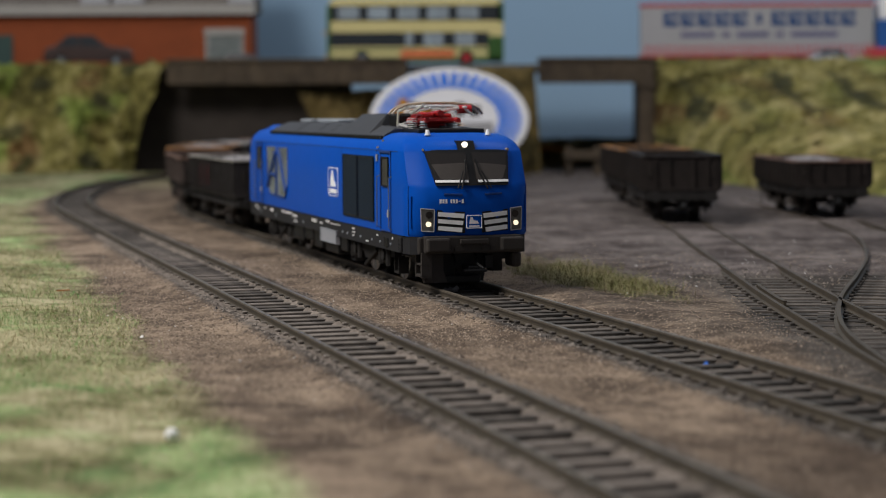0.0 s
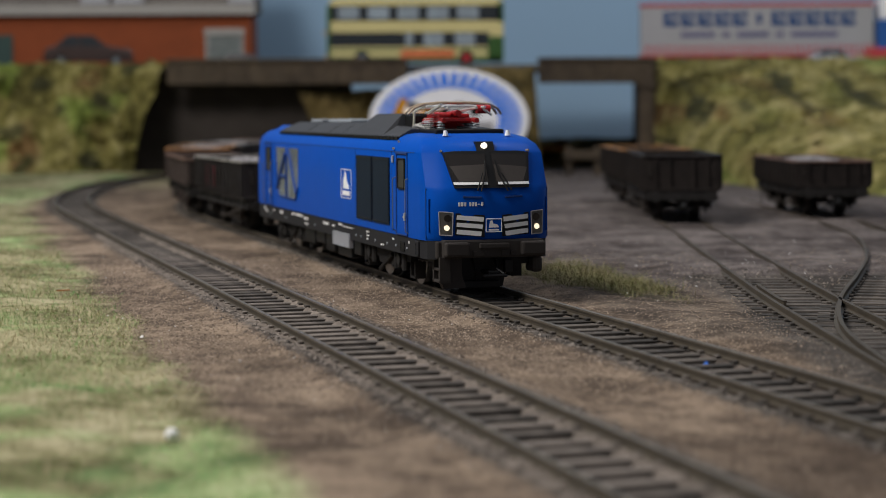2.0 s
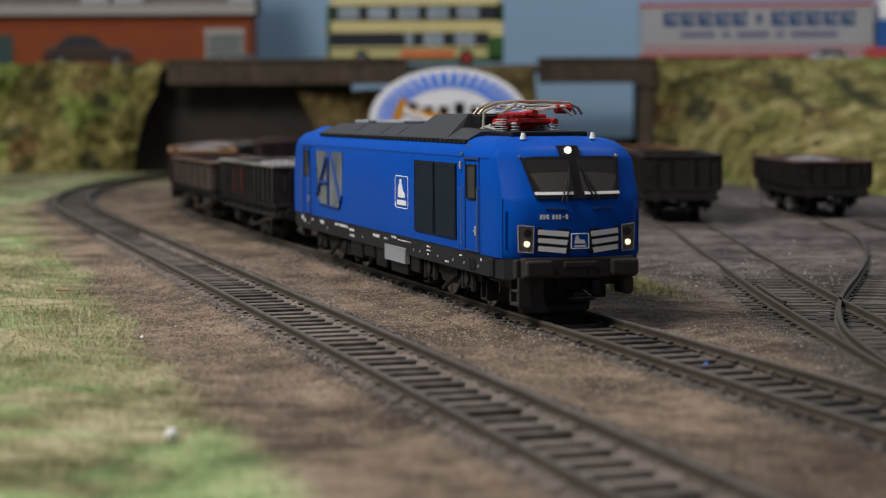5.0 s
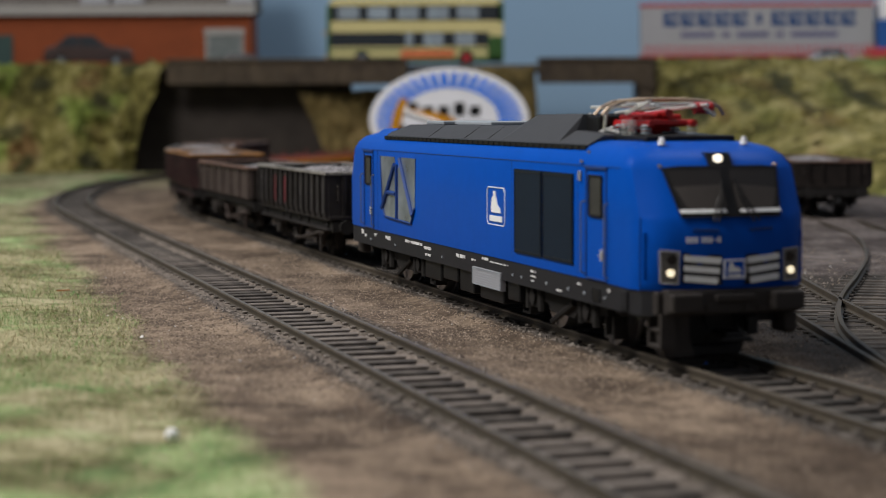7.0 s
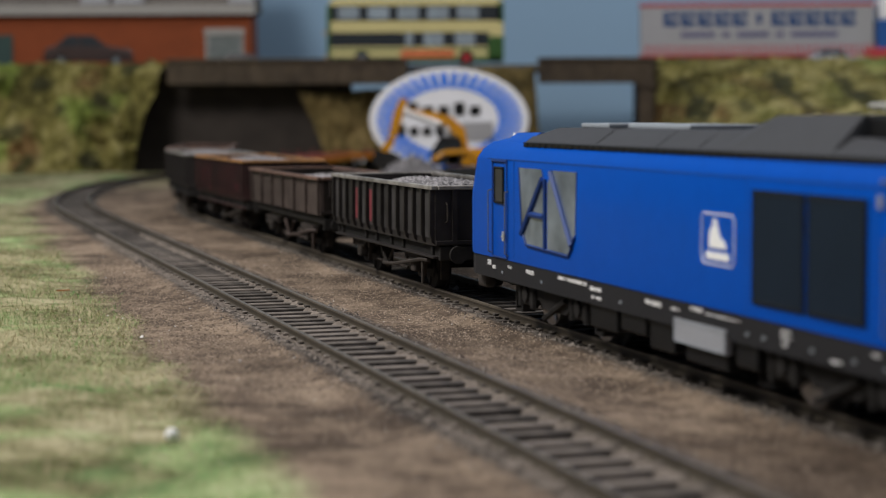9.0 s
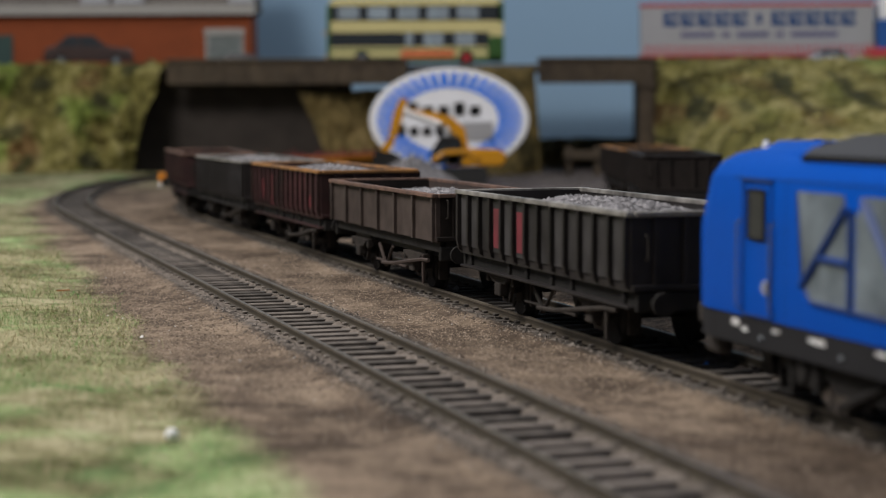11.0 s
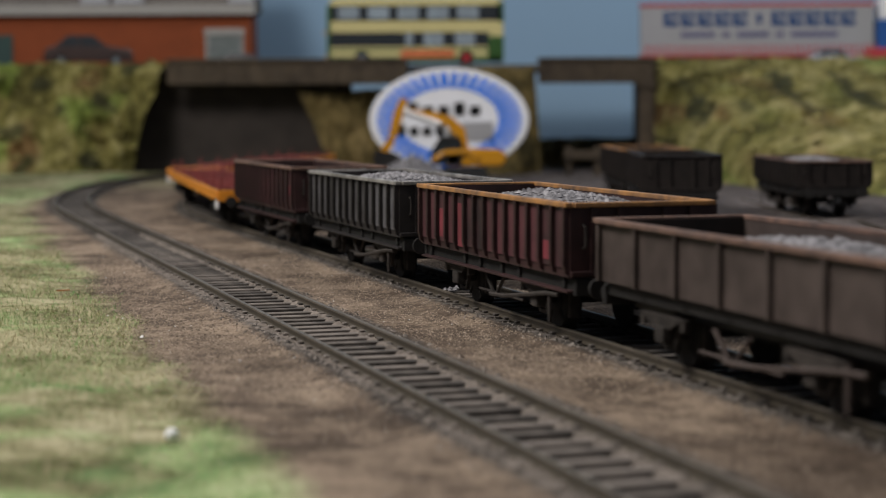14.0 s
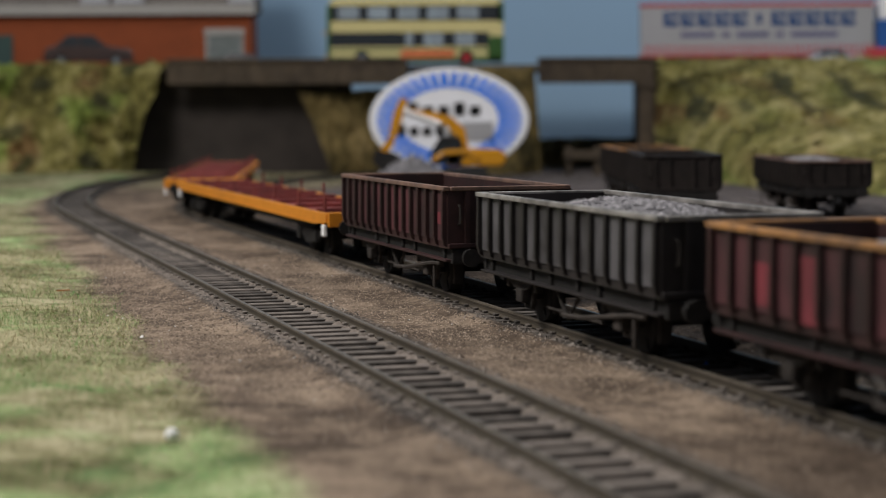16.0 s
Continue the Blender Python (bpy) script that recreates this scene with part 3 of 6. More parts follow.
        prism(bm, [(-99, 9.2), (99, 9.2), (99, 14.0), (-99, 14.0)], min(y * 0.985, y - sgn * 2), max(y * 0.985, y - sgn * 2))
        sole = part("solebar", bm, FRAME_GREY, loco, "dark grey frame with white printed marks")
        for e in (-1, 1):
            bm = bmesh.new()
            back = 5.0 if e < 0 else 0.0
            prism(bm, [(e * 99, sgn * 17.0), (e * (103.2 + back), sgn * 16.9), (e * (107 + back), sgn * 16.2), (e * (109.4 + back), sgn * 13.5), (e * (109.4 + back), sgn * 11), (e * 99, sgn * 14)], 9.2, 14.0, "z")
            part("corner_valance", bm, FRAME_GREY, loco)
        fy = y * 0.985
        for x0, x1, z, h in ((-98.6, -96, 12.0, 1.6), (-95, -93, 11.4, 1.0), (-84, -82, 12.2, 0.9), (-72, -67, 12.0, 1.2), (-52, -36, 12.5, 0.9), (-34, -28, 11.9, 1.0), (-33, -28, 10.3, 0.8), (-6, 1, 11.9, 1.1), (6, 9, 12.0, 0.6), (14, 19, 12.8, 0.8), (20, 33, 12.6, 0.35), (48, 51, 12.6, 0.6), (48, 51, 11.6, 0.5), (48.4, 50.6, 10.6, 0.5), (64, 67, 9.9, 0.7), (92.5, 94, 12.2, 1.0), (76, 78, 12.4, 0.5)):
            bm = bmesh.new()
            xx = x0
            while xx < x1:
                wd = rnd.choice((0.45, 0.6, 0.8))
                zz = rnd.choice((0.0, 0.0, 0.15)) * h
                box(bm, xx, min(x1, xx + wd), min(fy, fy + sgn * 0.12), max(fy, fy + sgn * 0.12), z + zz, z + h * 0.8)
                xx += wd + rnd.choice((0.3, 0.35, 0.9))
            part("marking", bm, WHITE, sole, "small white frame marking")
        for x in (-88, -62, -18, 36, 42, 58, 71, 80, 91):
            bm = bmesh.new()
            rod(bm, (x, fy, 11.0), (x, fy + sgn * 0.25, 11.0), 0.35, 6)
            part("frame_stud", bm, INSUL, sole)
        # black plate laid on the frame for the shade of a step recess
        bm = bmesh.new()
        box(bm, 84.5, 88.5, min(fy, fy + sgn * 0.15), max(fy, fy + sgn * 0.15), 9.9, 12.4, 0.2)
        part("step_recess_shade", bm, BLACK, sole)
        bm = bmesh.new()
        box(bm, 99.2, 102.6, min(fy * 0.98, fy * 0.98 + sgn * 0.8), max(fy * 0.98, fy * 0.98 + sgn * 0.8), 9.6, 13.6, 0.2)
        for k in range(3):
            for j in range(2):
                box(bm, 99.9 + j * 1.2, 100.7 + j * 1.2, min(fy + sgn * 0.55, fy + sgn * 0.3), max(fy + sgn * 0.55, fy + sgn * 0.3), 10.1 + k * 1.1, 10.8 + k * 1.1)
        part("data_plate", bm, FRAME_GREY, sole)
        lv = plate("louvre_panel", PANEL, 7.3, 28.3, 6.6, 10.8, -1.2, "pale grey louvred panel")
        bm = bmesh.new()
        chain(bm, [(7.5, y, 6.8), (28.1, y, 6.8), (28.1, y, 10.6), (7.5, y, 10.6), (7.5, y, 6.8)], 0.18, 4)
        for k in range(6):
            rod(bm, (8, y, 7.3 + k * 0.58), (27.6, y, 7.3 + k * 0.58), 0.1, 4)
        part("louvre_frame", bm, INSUL, lv)
        for k, (x0, x1, z0) in enumerate(((-36, -22, 4.5), (-20, -8, 5.5), (-6, 5, 3.8), (10, 27, 3.5), (30, 38, 5.0))):
            block("equipment_case", BLACK, loco, x0, x1, min(y * 0.94, y * 0.55), max(y * 0.94, y * 0.55), z0, 9.4, bevel=0.4)
        # bogie frames
        for c in (61, -61):
            bm = bmesh.new()
            yy = 13.6 * sgn
            prism(bm, [(c - 25, 8.8), (c - 25, 6.8), (c - 9, 6.2), (c - 7, 4.6), (c + 7, 4.6), (c + 9, 6.2), (c + 25, 6.8), (c + 25, 8.8)], yy - 1, yy + 1)
            for xx in (c - 16, c + 16):
                box(bm, xx - 2.6, xx + 2.6, yy - 1.6, yy + 1.6, 4.6, 9.2, 0.4)
                rod(bm, (xx, yy, 7), (xx, yy + sgn * 2.2, 7), 1.7, 10)
                rod(bm, (xx - 4, yy + sgn * 1.2, 4.2), (xx - 4, yy + sgn * 1.2, 9), 1.0, 8)
                rod(bm, (xx + 4, yy + sgn * 1.2, 4.2), (xx + 4, yy + sgn * 1.2, 9), 1.0, 8)
            rod(bm, (c - 5, yy + sgn * 1.4, 2.8), (c + 8, yy + sgn * 1.4, 7.8), 0.7, 6)
            for xx in (c - 24.5, c + 24.5):
                box(bm, xx - 2, xx + 2, yy - 0.4, yy + 2.6, 2.4, 3.0)
                box(bm, xx - 2.4, xx - 1.7, yy - 0.4, yy + 2.6, 2.4, 7)
                box(bm, xx + 1.7, xx + 2.4, yy - 0.4, yy + 2.6, 2.4, 7)
            part("bogie_frame", bm, UNDER, loco, "black bogie side frame with springs")
    block("underfloor", BLACK, loco, -108, 108, -12, 12, 7.5, 13.8)
    # ends
    for e in (1, -1):
        def put(name, mat, build, label="", parent=loco):
            bm = bmesh.new()
            build(bm)
            if e < 0:
                bmesh.ops.rotate(bm, verts=bm.verts, matrix=Matrix.Rotation(math.pi, 3, "Z"), cent=(0, 0, 0))
                bmesh.ops.translate(bm, verts=bm.verts, vec=(-5.1, 0, 0))
            return part(name, bm, mat, parent, label)
        sl = (106.75 - 111.2) / 8.0
        def front_x(z):
            return 112.05 + (z - 28.2) * sl
        def slab(bm, pts, out=0.25, deep=0.6):
            """pts: a convex outline of y, z laid on the bowed, sloping front in upright strips."""
            lo, hi = min(p[0] for p in pts), max(p[0] for p in pts)
            n = max(1, int((hi - lo) / 1.6))
            rows = []
            for k in range(n + 1):
                y = lo + (hi - lo) * min(0.999, max(0.001, k / n))
                zs = []
                for (ya, za), (yb, zb) in zip(pts, pts[1:] + pts[:1]):
                    if (ya - y) * (yb - y) <= 0 and ya != yb:
                        zs.append(za + (zb - za) * (y - ya) / (yb - ya))
                z0, z1 = min(zs), max(zs)
                rows.append([(front_x(z) + o - 0.0105 * y * y, y, z) for z, o in ((z0, out), (z1, out), (z1, -deep), (z0, -deep))])
            loft(bm, rows)
        ws = put("windscreen_surround", BLACK, lambda b: slab(b, [(-11.2, 27.6), (11.2, 27.6), (11.7, 36.6), (9, 37.0), (-9, 37.0), (-11.7, 36.6)], 0.15), "black windscreen surround")
        for s2 in (-1, 1):
            pane = put("windscreen", DARKGLASS, lambda b: slab(b, [(s2 * 0.9, 28.3), (s2 * 10.5, 28.3), (s2 * 11.0, 36.1), (s2 * 0.9, 36.3)], 0.32), "dark glossy windscreen", ws)
            put("sill_strip", WHITE, lambda b: slab(b, [(s2 * 1.4, 28.45), (s2 * 10.2, 28.45), (s2 * 10.2, 29.1), (s2 * 1.4, 29.1)], 0.42), "pale strip behind the glass", ws)
            put("wiper", BLACK, lambda b: (chain(b, [(front_x(27) + 0.9, s2 * 3.6, 26.8), (front_x(31) + 0.8, s2 * 1.9, 31.0), (front_x(34) + 0.7, s2 * 1.4, 34.5)], 0.22, 5), chain(b, [(front_x(27) + 0.9, s2 * 4.6, 27.0), (front_x(31) + 0.8, s2 * 2.6, 31.4)], 0.2, 5)), "", ws)
        put("driver_desk", CABIN, lambda b: (slab(b, [(-10.2, 29.2), (-1.1, 29.2), (-1.1, 33.6), (-10.5, 33.2)], 0.36), slab(b, [(1.1, 29.2), (10.2, 29.2), (10.4, 32.8), (6.4, 33.2), (1.1, 33.6)], 0.36)), "brown cab interior seen through glass", ws)
        put("seat_back", DOOR_GLASS, lambda b: (slab(b, [(-8.6, 29.3), (-5.4, 29.3), (-5.6, 32.2), (-8.4, 32.2)], 0.40), slab(b, [(7.0, 29.3), (9.4, 29.3), (9.2, 32.0), (7.2, 32.0)], 0.40)), "grey cab seats", ws)
        put("lamp_box", BLACK, lambda b: loft(b, [[(106.9, -2.6, 36.9), (106.9, 2.2, 36.9), (105.4, 2.2, 39.4), (105.4, -2.6, 39.4)], [(104, -2.6, 36.9), (104, 2.2, 36.9), (102, 2.2, 39.4), (102, -2.6, 39.4)]]), "black top lamp housing")
        put("top_lamp", LAMP if e > 0 else PANEL, lambda b: rod(b, (105.8, -0.6, 38.2), (106.7, -0.6, 38.4), 0.8, 12), "lit white top lamp" if e > 0 else "")
        for s2 in (-1, 1):
            def face(bm, pts, out, deep=0.8):
                A = [bm.verts.new((112.45 + out - 0.0105 * y * y, y, z)) for y, z in pts]
                B = [bm.verts.new((112.45 - deep - 0.0105 * y * y, y, z)) for y, z in pts]
                bm.faces.new(A), bm.faces.new(B[::-1])
                for i in range(len(pts)):
                    j = (i + 1) % len(pts)
                    bm.faces.new((A[i], A[j], B[j], B[i]))
            hd = put("headlamp", HEAD_PANEL, lambda b: face(b, [(s2 * 10.8, 15.4), (s2 * 13.9, 15.6), (s2 * 14.1, 21.6), (s2 * 10.6, 21.3)], 0.2), "grey headlamp panel with round lamps")
            put("rim", PANEL, lambda b: chain(b, [(112.65 - 0.0105 * y * y, s2 * y, z) for y, z in ((10.8, 15.4), (13.9, 15.6), (14.1, 21.6), (10.6, 21.3), (10.8, 15.4))], 0.16, 5), "", hd)
            put("lens", HEADLAMP if e > 0 else PANEL, lambda b: rod(b, (110.4, s2 * 12.2, 17.4), (111.45, s2 * 12.2, 17.4), 0.68, 14), "lit warm white lens" if e > 0 else "", hd)
            put("tail_lens", DARKGLASS, lambda b: rod(b, (110.4, s2 * 12.0, 19.9), (111.5, s2 * 12.0, 19.9), 0.95, 12), "", hd)
            for k, (z0, z1) in enumerate(((15.2, 16.4), (17.1, 18.2), (18.9, 20.1))):
                yi = 3.4 + k * (-0.3)
                put("front_stripe", WHITE, lambda b: face(b, [(s2 * yi, z0), (s2 * 9.7, z0 + 0.65), (s2 * 9.6, z1 + 0.6), (s2 * (yi - 0.2), z1)], 0.25), "white front grille bar")
            put("grille_back", BLACK, lambda b: face(b, [(s2 * 2.4, 15.0), (s2 * 10.0, 15.5), (s2 * 9.9, 21.2), (s2 * 2.4, 20.6)], 0.08))
            put("front_handrail", BLUE_DARK, lambda b: rod(b, (112.3, s2 * 3.2, 25.2), (111.75, s2 * 8.0, 25.4), 0.3, 6))
            put("buffer", BUFFER, lambda b: (box(b, 112.5, 115, s2 * 10.3 - 3.2, s2 * 10.3 + 3.2, 10.2, 13.8, 0.5), box(b, 109, 113, s2 * 10.6 - 2, s2 * 10.6 + 2, 10.6, 13.4)), "dark grey rectangular buffer")
            if s2 < 0:
                put("front_step", BUFFER, lambda b: (box(b, 100, 110.5, -14.6, -12.4, 9.4, 13.9, 0.4), box(b, 105, 111.5, -14.2, -11.4, 3.2, 4.0, 0.2), box(b, 105, 106, -14.2, -11.4, 3.2, 9.8), box(b, 110.5, 111.5, -14.2, -11.4, 3.2, 9.8), box(b, 105, 111.5, -14.2, -11.4, 6.3, 7.0, 0.2)), "grey corner step")
            else:
                put("front_step", BUFFER, lambda b: (box(b, 100, 110.5, 12.2, 14.4, 9.4, 13.9, 0.4), box(b, 105, 111.5, 11.0, 13.9, 5.4, 9.8, 0.9)), "rounded grey corner step")
            put("aerial", WHITE, lambda b: rod(b, (98.5, s2 * 8.6, 40.8), (98.5, s2 * 8.6, 42.3), 0.85, 8, 0.45), "small white roof aerial")
        bdg = put("front_badge", BLUE, lambda b: box(b, 112.1, 112.7, -2.3, 2.3, 16.1, 19.8, 0.3), "blue badge with white engine outline")
        put("emblem", WHITE, lambda b: (chain(b, [(112.75, -2.1, 16.3), (112.75, 2.1, 16.3), (112.75, 2.1, 19.6), (112.75, -2.1, 19.6), (112.75, -2.1, 16.3)], 0.13, 5), prism(b, [(-1.4, 17.4), (1.4, 17.4), (0.9, 18.2), (-0.2, 18.4), (-0.4, 19.2), (-1.0, 19.2)], 112.6, 112.85, "x"), box(b, 112.6, 112.85, -1.4, 1.4, 16.6, 17.0)), "", bdg)
        put("number_bars", WHITE, lambda b: [box(b, 112.2 - 0.0105 * y * y, 112.62 - 0.0105 * y * y, y, y + 0.5, 22.95, 24.0) for y in (-9.2, -8.45, -7.7, -6.4, -5.65, -4.9, -3.3)] + [box(b, 112.2, 112.5, -4.15, -3.65, 23.35, 23.55)], "white number as plain bars")
        put("bumper_beam", BUFFER, lambda b: (box(b, 106, 112.6, -13.4, 13.4, 9.6, 14.3, 0.5), box(b, 112.4, 113.6, -4, 4, 12.0, 13.4, 0.3), [box(b, 112.4, 113.0, y - 0.5, y + 0.5, 10.4, 11.4) for y in (-5, -2.5, 2.5, 5)]), "dark grey bumper beam")
        put("snow_plough", BLACK, lambda b: (prism(b, [(-11.5, 1.6), (4.5, 1.6), (6.0, 9.7), (-12.5, 9.7)], 103, 106.5, "x"), box(b, 106.5, 109, -7, 3, 1.4, 3.4, 0.4)), "black apron under the beam")
        put("corner_apron", BUFFER, lambda b: prism(b, [(-12.6, 1.6), (-6.4, 1.6), (-7.6, 5.0), (-7.6, 9.7), (-13.2, 9.7), (-13.4, 5.0)], 107.0, 109.4, "x"), "dark grey corner of the apron")
        put("coupling", BLACK, lambda b: (box(b, 106, 113, -1.6, 1.6, 5.2, 6.2, 0.3), box(b, 112, 114.5, -3.2, 3.2, 4.6, 5.4, 0.35), chain(b, [(109, 1.5, 9), (112, 1.0, 6.8), (113.5, 2.4, 5.4)], 0.4, 6), chain(b, [(108, -4.5, 9.4), (111, -4.5, 6.0), (109, -4.2, 3.6)], 0.35, 6), box(b, 109, 111, 3.6, 5.8, 5.4, 9, 0.3)), "black coupler")
    # pantograph
    pan = new("pantograph")
    pan.parent = loco
    pan.location = (-7.5 * MM, 0, -0.4 * MM)
    tagged(pan, "folded red pantograph with copper bow")
    bm = bmesh.new()
    for y in (-4.6, 4.6):
        rod(bm, (66, y, 45.2), (92, y, 45.2), 0.75, 6)
    for x in (70, 78, 89):
        rod(bm, (x, -5.2, 45.2), (x, 5.2, 45.2), 0.75, 6)
    rod(bm, (70, 0, 46), (90, 0, 47.2), 0.9, 6)
    box(bm, 76, 84, -3.0, 3.0, 44.6, 46.6, 0.3)
    box(bm, 78.5, 82, -2, 2, 42.4, 45, 0.2)
    box(bm, 72, 88, -1.6, 1.6, 46.6, 47.4, 0.3)
    rod(bm, (92, 4.5, 48.2), (92, 8.2, 48.2), 1.2, 10)
    rod(bm, (66, -4.6, 44.2), (84, -4.6, 45.6), 0.9, 8)
    rod(bm, (80, 0, 42.2), (80, 0, 45.4), 1.5, 12)
    rod(bm, (80, 0, 43.6), (80, 0, 44.3), 4.6, 16, 4.2)
    box(bm, 74, 86.5, -4.4, 4.4, 45.6, 47.0, 0.5)
    part("base_frame", bm, RED, pan, "red pantograph frame")
    bm = bmesh.new()
    for x, y in ((68, -5), (68, 5), (90, -5), (90, 5), (79, -6), (79, 6)):
        for k in range(4):
            rod(bm, (x, y, 42.4 + k * 0.72), (x, y, 42.8 + k * 0.72), 1.25, 10, 0.8)
    part("insulator", bm, INSUL, pan, "grey ribbed insulators")
    bm = bmesh.new()
    for y in (-5.6, 5.6):
        rod(bm, (62, y, 48.4), (96, y, 48.8), 0.36, 6)
        rod(bm, (70, y * 0.6, 47.2), (94, y * 0.7, 48.6), 0.36, 6)
    chain(bm, [(64, -5.5, 42.8), (63.6, -6.5, 46.0), (66, -7.5, 47.0)], 0.4, 6)
    chain(bm, [(66, -8, 43.0), (74, -8, 43.4), (78, -7, 44.2)], 0.45, 6)
    rod(bm, (68, -6.8, 48.0), (95, -6.8, 49.2), 0.3, 6)
    rod(bm, (84, -6.8, 47.2), (96, -6.8, 49.4), 0.45, 6)
    rod(bm, (70, 0, 44.2), (90, -5, 44.6), 0.5, 6)
    for x in (82, 90):
        rod(bm, (x, -9, 49.0), (x, 9, 49.0), 0.34, 6)
    chain(bm, [(92, 4, 49.0), (93, 6.5, 48.0), (93, 8.5, 46.6)], 0.4, 6)
    chain(bm, [(84, -8, 49.2), (80, -9.5, 47.6), (79, -9.5, 44.0), (81, -7, 43.2)], 0.4, 6)
    for x in (86, 89):
        for k in range(6):
            rod(bm, (x, -7.6, 42.8 + k * 0.55), (x, -7.6, 43.05 + k * 0.55), 1.0, 10)
    part("arm", bm, STEEL, pan, "bright steel arms and springs")
    bm = bmesh.new()
    for x in (84, 88):
        chain(bm, [(x - 1.0, -13.2, 46.9), (x - 0.4, -12.0, 48.4), (x, -9.5, 49.5), (x, -4, 50.0), (x, 4, 50.0), (x, 9.5, 49.5), (x - 0.4, 12.0, 48.4), (x - 1.0, 13.2, 46.9)], 0.36, 8)
    part("bow", bm, BRASS, pan, "copper coloured collector bow")
    for x in (77, 45, -45, -77):
        wheelset(loco, x, 7.1)
    return loco


# ---- open wagons ----
def build_wagon(label, body_mat, rim_mat, ribs=13, load=None, patches=(), length=106.0, top=28.4, low=False, seed=1, marks=True, m=None, group="open wagons"):
    wg = thing("open_wagon", label, "railway wagon", group, m=m)
    h = length / 2
    rib_mat = {W_BLACK: W_RIB, W_GREY: W_RIB, W_MAROON: W_RIB_RED}.get(body_mat, body_mat)
    w = 16.0
    z0 = 14.0 if low else 13.0
    # tub of four walls and a floor
    for sgn in (-1, 1):
        block("side", body_mat if low else rib_mat, wg, -h, h, min(sgn * w, sgn * (w - 1.1)), max(sgn * w, sgn * (w - 1.1)), z0, top - 0.6)
        # low wagon: ends coloured near black to hold their shade, sides stay brown
        block("end", W_DARK if low else rib_mat, wg, min(sgn * h, sgn * (h - 1.2)), max(sgn * h, sgn * (h - 1.2)), -w + 1.1, w - 1.1, z0, top - 0.6)
        bm = bmesh.new()
        box(bm, -h - 0.4, h + 0.4, sgn * w - 0.9 - 0.35, sgn * w + 0.9 - 0.35, top - 1.1, top, 0.25)
        part("top_rail", bm, rim_mat, wg, "worn capping rail")
        bm = bmesh.new()
        box(bm, sgn * h - 0.9, sgn * h + 0.9, -w + 0.6, w - 0.6, top - 1.1, top - 0.03, 0.25)
        part("end_rail", bm, rim_mat, wg)
        for k in range(ribs):
            bm = bmesh.new()
            x = -h + 1.2 + (length - 2.4) * k / (ribs - 1)
            if low:
                box(bm, x - 0.6, x + 0.6, min(sgn * w, sgn * (w + 0.9)), max(sgn * w, sgn * (w + 0.9)), z0, top - 1)
            else:
                prism(bm, [(sgn * w, z0 + 0.4), (sgn * (w + 0.8), z0 + 0.9), (sgn * (w + 1.3), z0 + 3.0), (sgn * (w + 1.2), top - 1.0), (sgn * w, top - 1.0)], x - 0.62, x + 0.62, "x")
            part("rib", bm, rib_mat, wg)
            if k < ribs - 1 and not low:
                step = (length - 2.4) / (ribs - 1)
                # panel stops short; the dark side left below stands for a shadow gap
                block("side_panel", body_mat, wg, x + 0.9, x + step - 0.9, min(sgn * (w - 0.1), sgn * (w + 0.3)), max(sgn * (w - 0.1), sgn * (w + 0.3)), z0 + 1.9, top - 1.2)
        for k, zz in patches:
            x = -h + 1.2 + (length - 2.4) * (k + 0.5) / (ribs - 1)
            block("faded_panel", PINK, wg, x - 2.6, x + 2.6, min(sgn * w, sgn * (w + 0.42)), max(sgn * w, sgn * (w + 0.42)), z0 + zz[0], z0 + zz[1], label="faded red painted panel")
        # end ribs
        bm = bmesh.new()
        for y in (-11, -5, 5, 11):
            box(bm, min(sgn * h, sgn * (h + 0.8)), max(sgn * h, sgn * (h + 0.8)), y - 0.6, y + 0.6, z0, top - 1)
        box(bm, min(sgn * h, sgn * (h + 0.9)), max(sgn * h, sgn * (h + 0.9)), -w, w, z0 + 0.2, z0 + 1.4, 0.2)
        # end ribs take the same painted shade on the low wagon
        part("end_rib", bm, W_DARK if low else rib_mat, wg)
        xx, yy = sgn * (h + 1.2), 13.2
        for s2 in (-1, 1):
            bm = bmesh.new()
            chain(bm, [(sgn * h, s2 * yy, z0 + 11), (xx + sgn * 0.3, s2 * yy, z0 + 10.5), (xx + sgn * 0.3, s2 * yy, z0 + 6.5), (sgn * h, s2 * yy, z0 + 6)], 0.25, 5)
            part("hand_rail", bm, W_UNDER, wg)
        # solebar, axle guards, springs, brakes
        block("solebar", UNDER, wg, -h + 1, h - 1, min(sgn * 14.6, sgn * 13), max(sgn * 14.6, sgn * 13), 11.2 if low else 10.0, z0, bevel=0.25)
        if not low:
            block("solebar_flange", rib_mat, wg, -h + 1, h - 1, min(sgn * 12.8, sgn * 16.3), max(sgn * 12.8, sgn * 16.3), 9.7, 10.3, bevel=0.15)
        for x in (-29, 29):
            bm = bmesh.new()
            prism(bm, [(x - 5.5, 9.6), (x - 3.2, 9.6), (x - 1.6, 4.0), (x + 1.6, 4.0), (x + 3.2, 9.6), (x + 5.5, 9.6), (x + 2.2, 3.2), (x - 2.2, 3.2)], sgn * 12.3 - 0.4, sgn * 12.3 + 0.4)
            box(bm, x - 2.0, x + 2.0, min(sgn * 12.6, sgn * 15), max(sgn * 12.6, sgn * 15), 4.6, 7.8, 0.4)
            for k in range(4):
                box(bm, x - 9 + k * 1.4, x + 9 - k * 1.4, min(sgn * 12.8, sgn * 14.6), max(sgn * 12.8, sgn * 14.6), 9.3 - k * 0.55, 9.8 - k * 0.55)
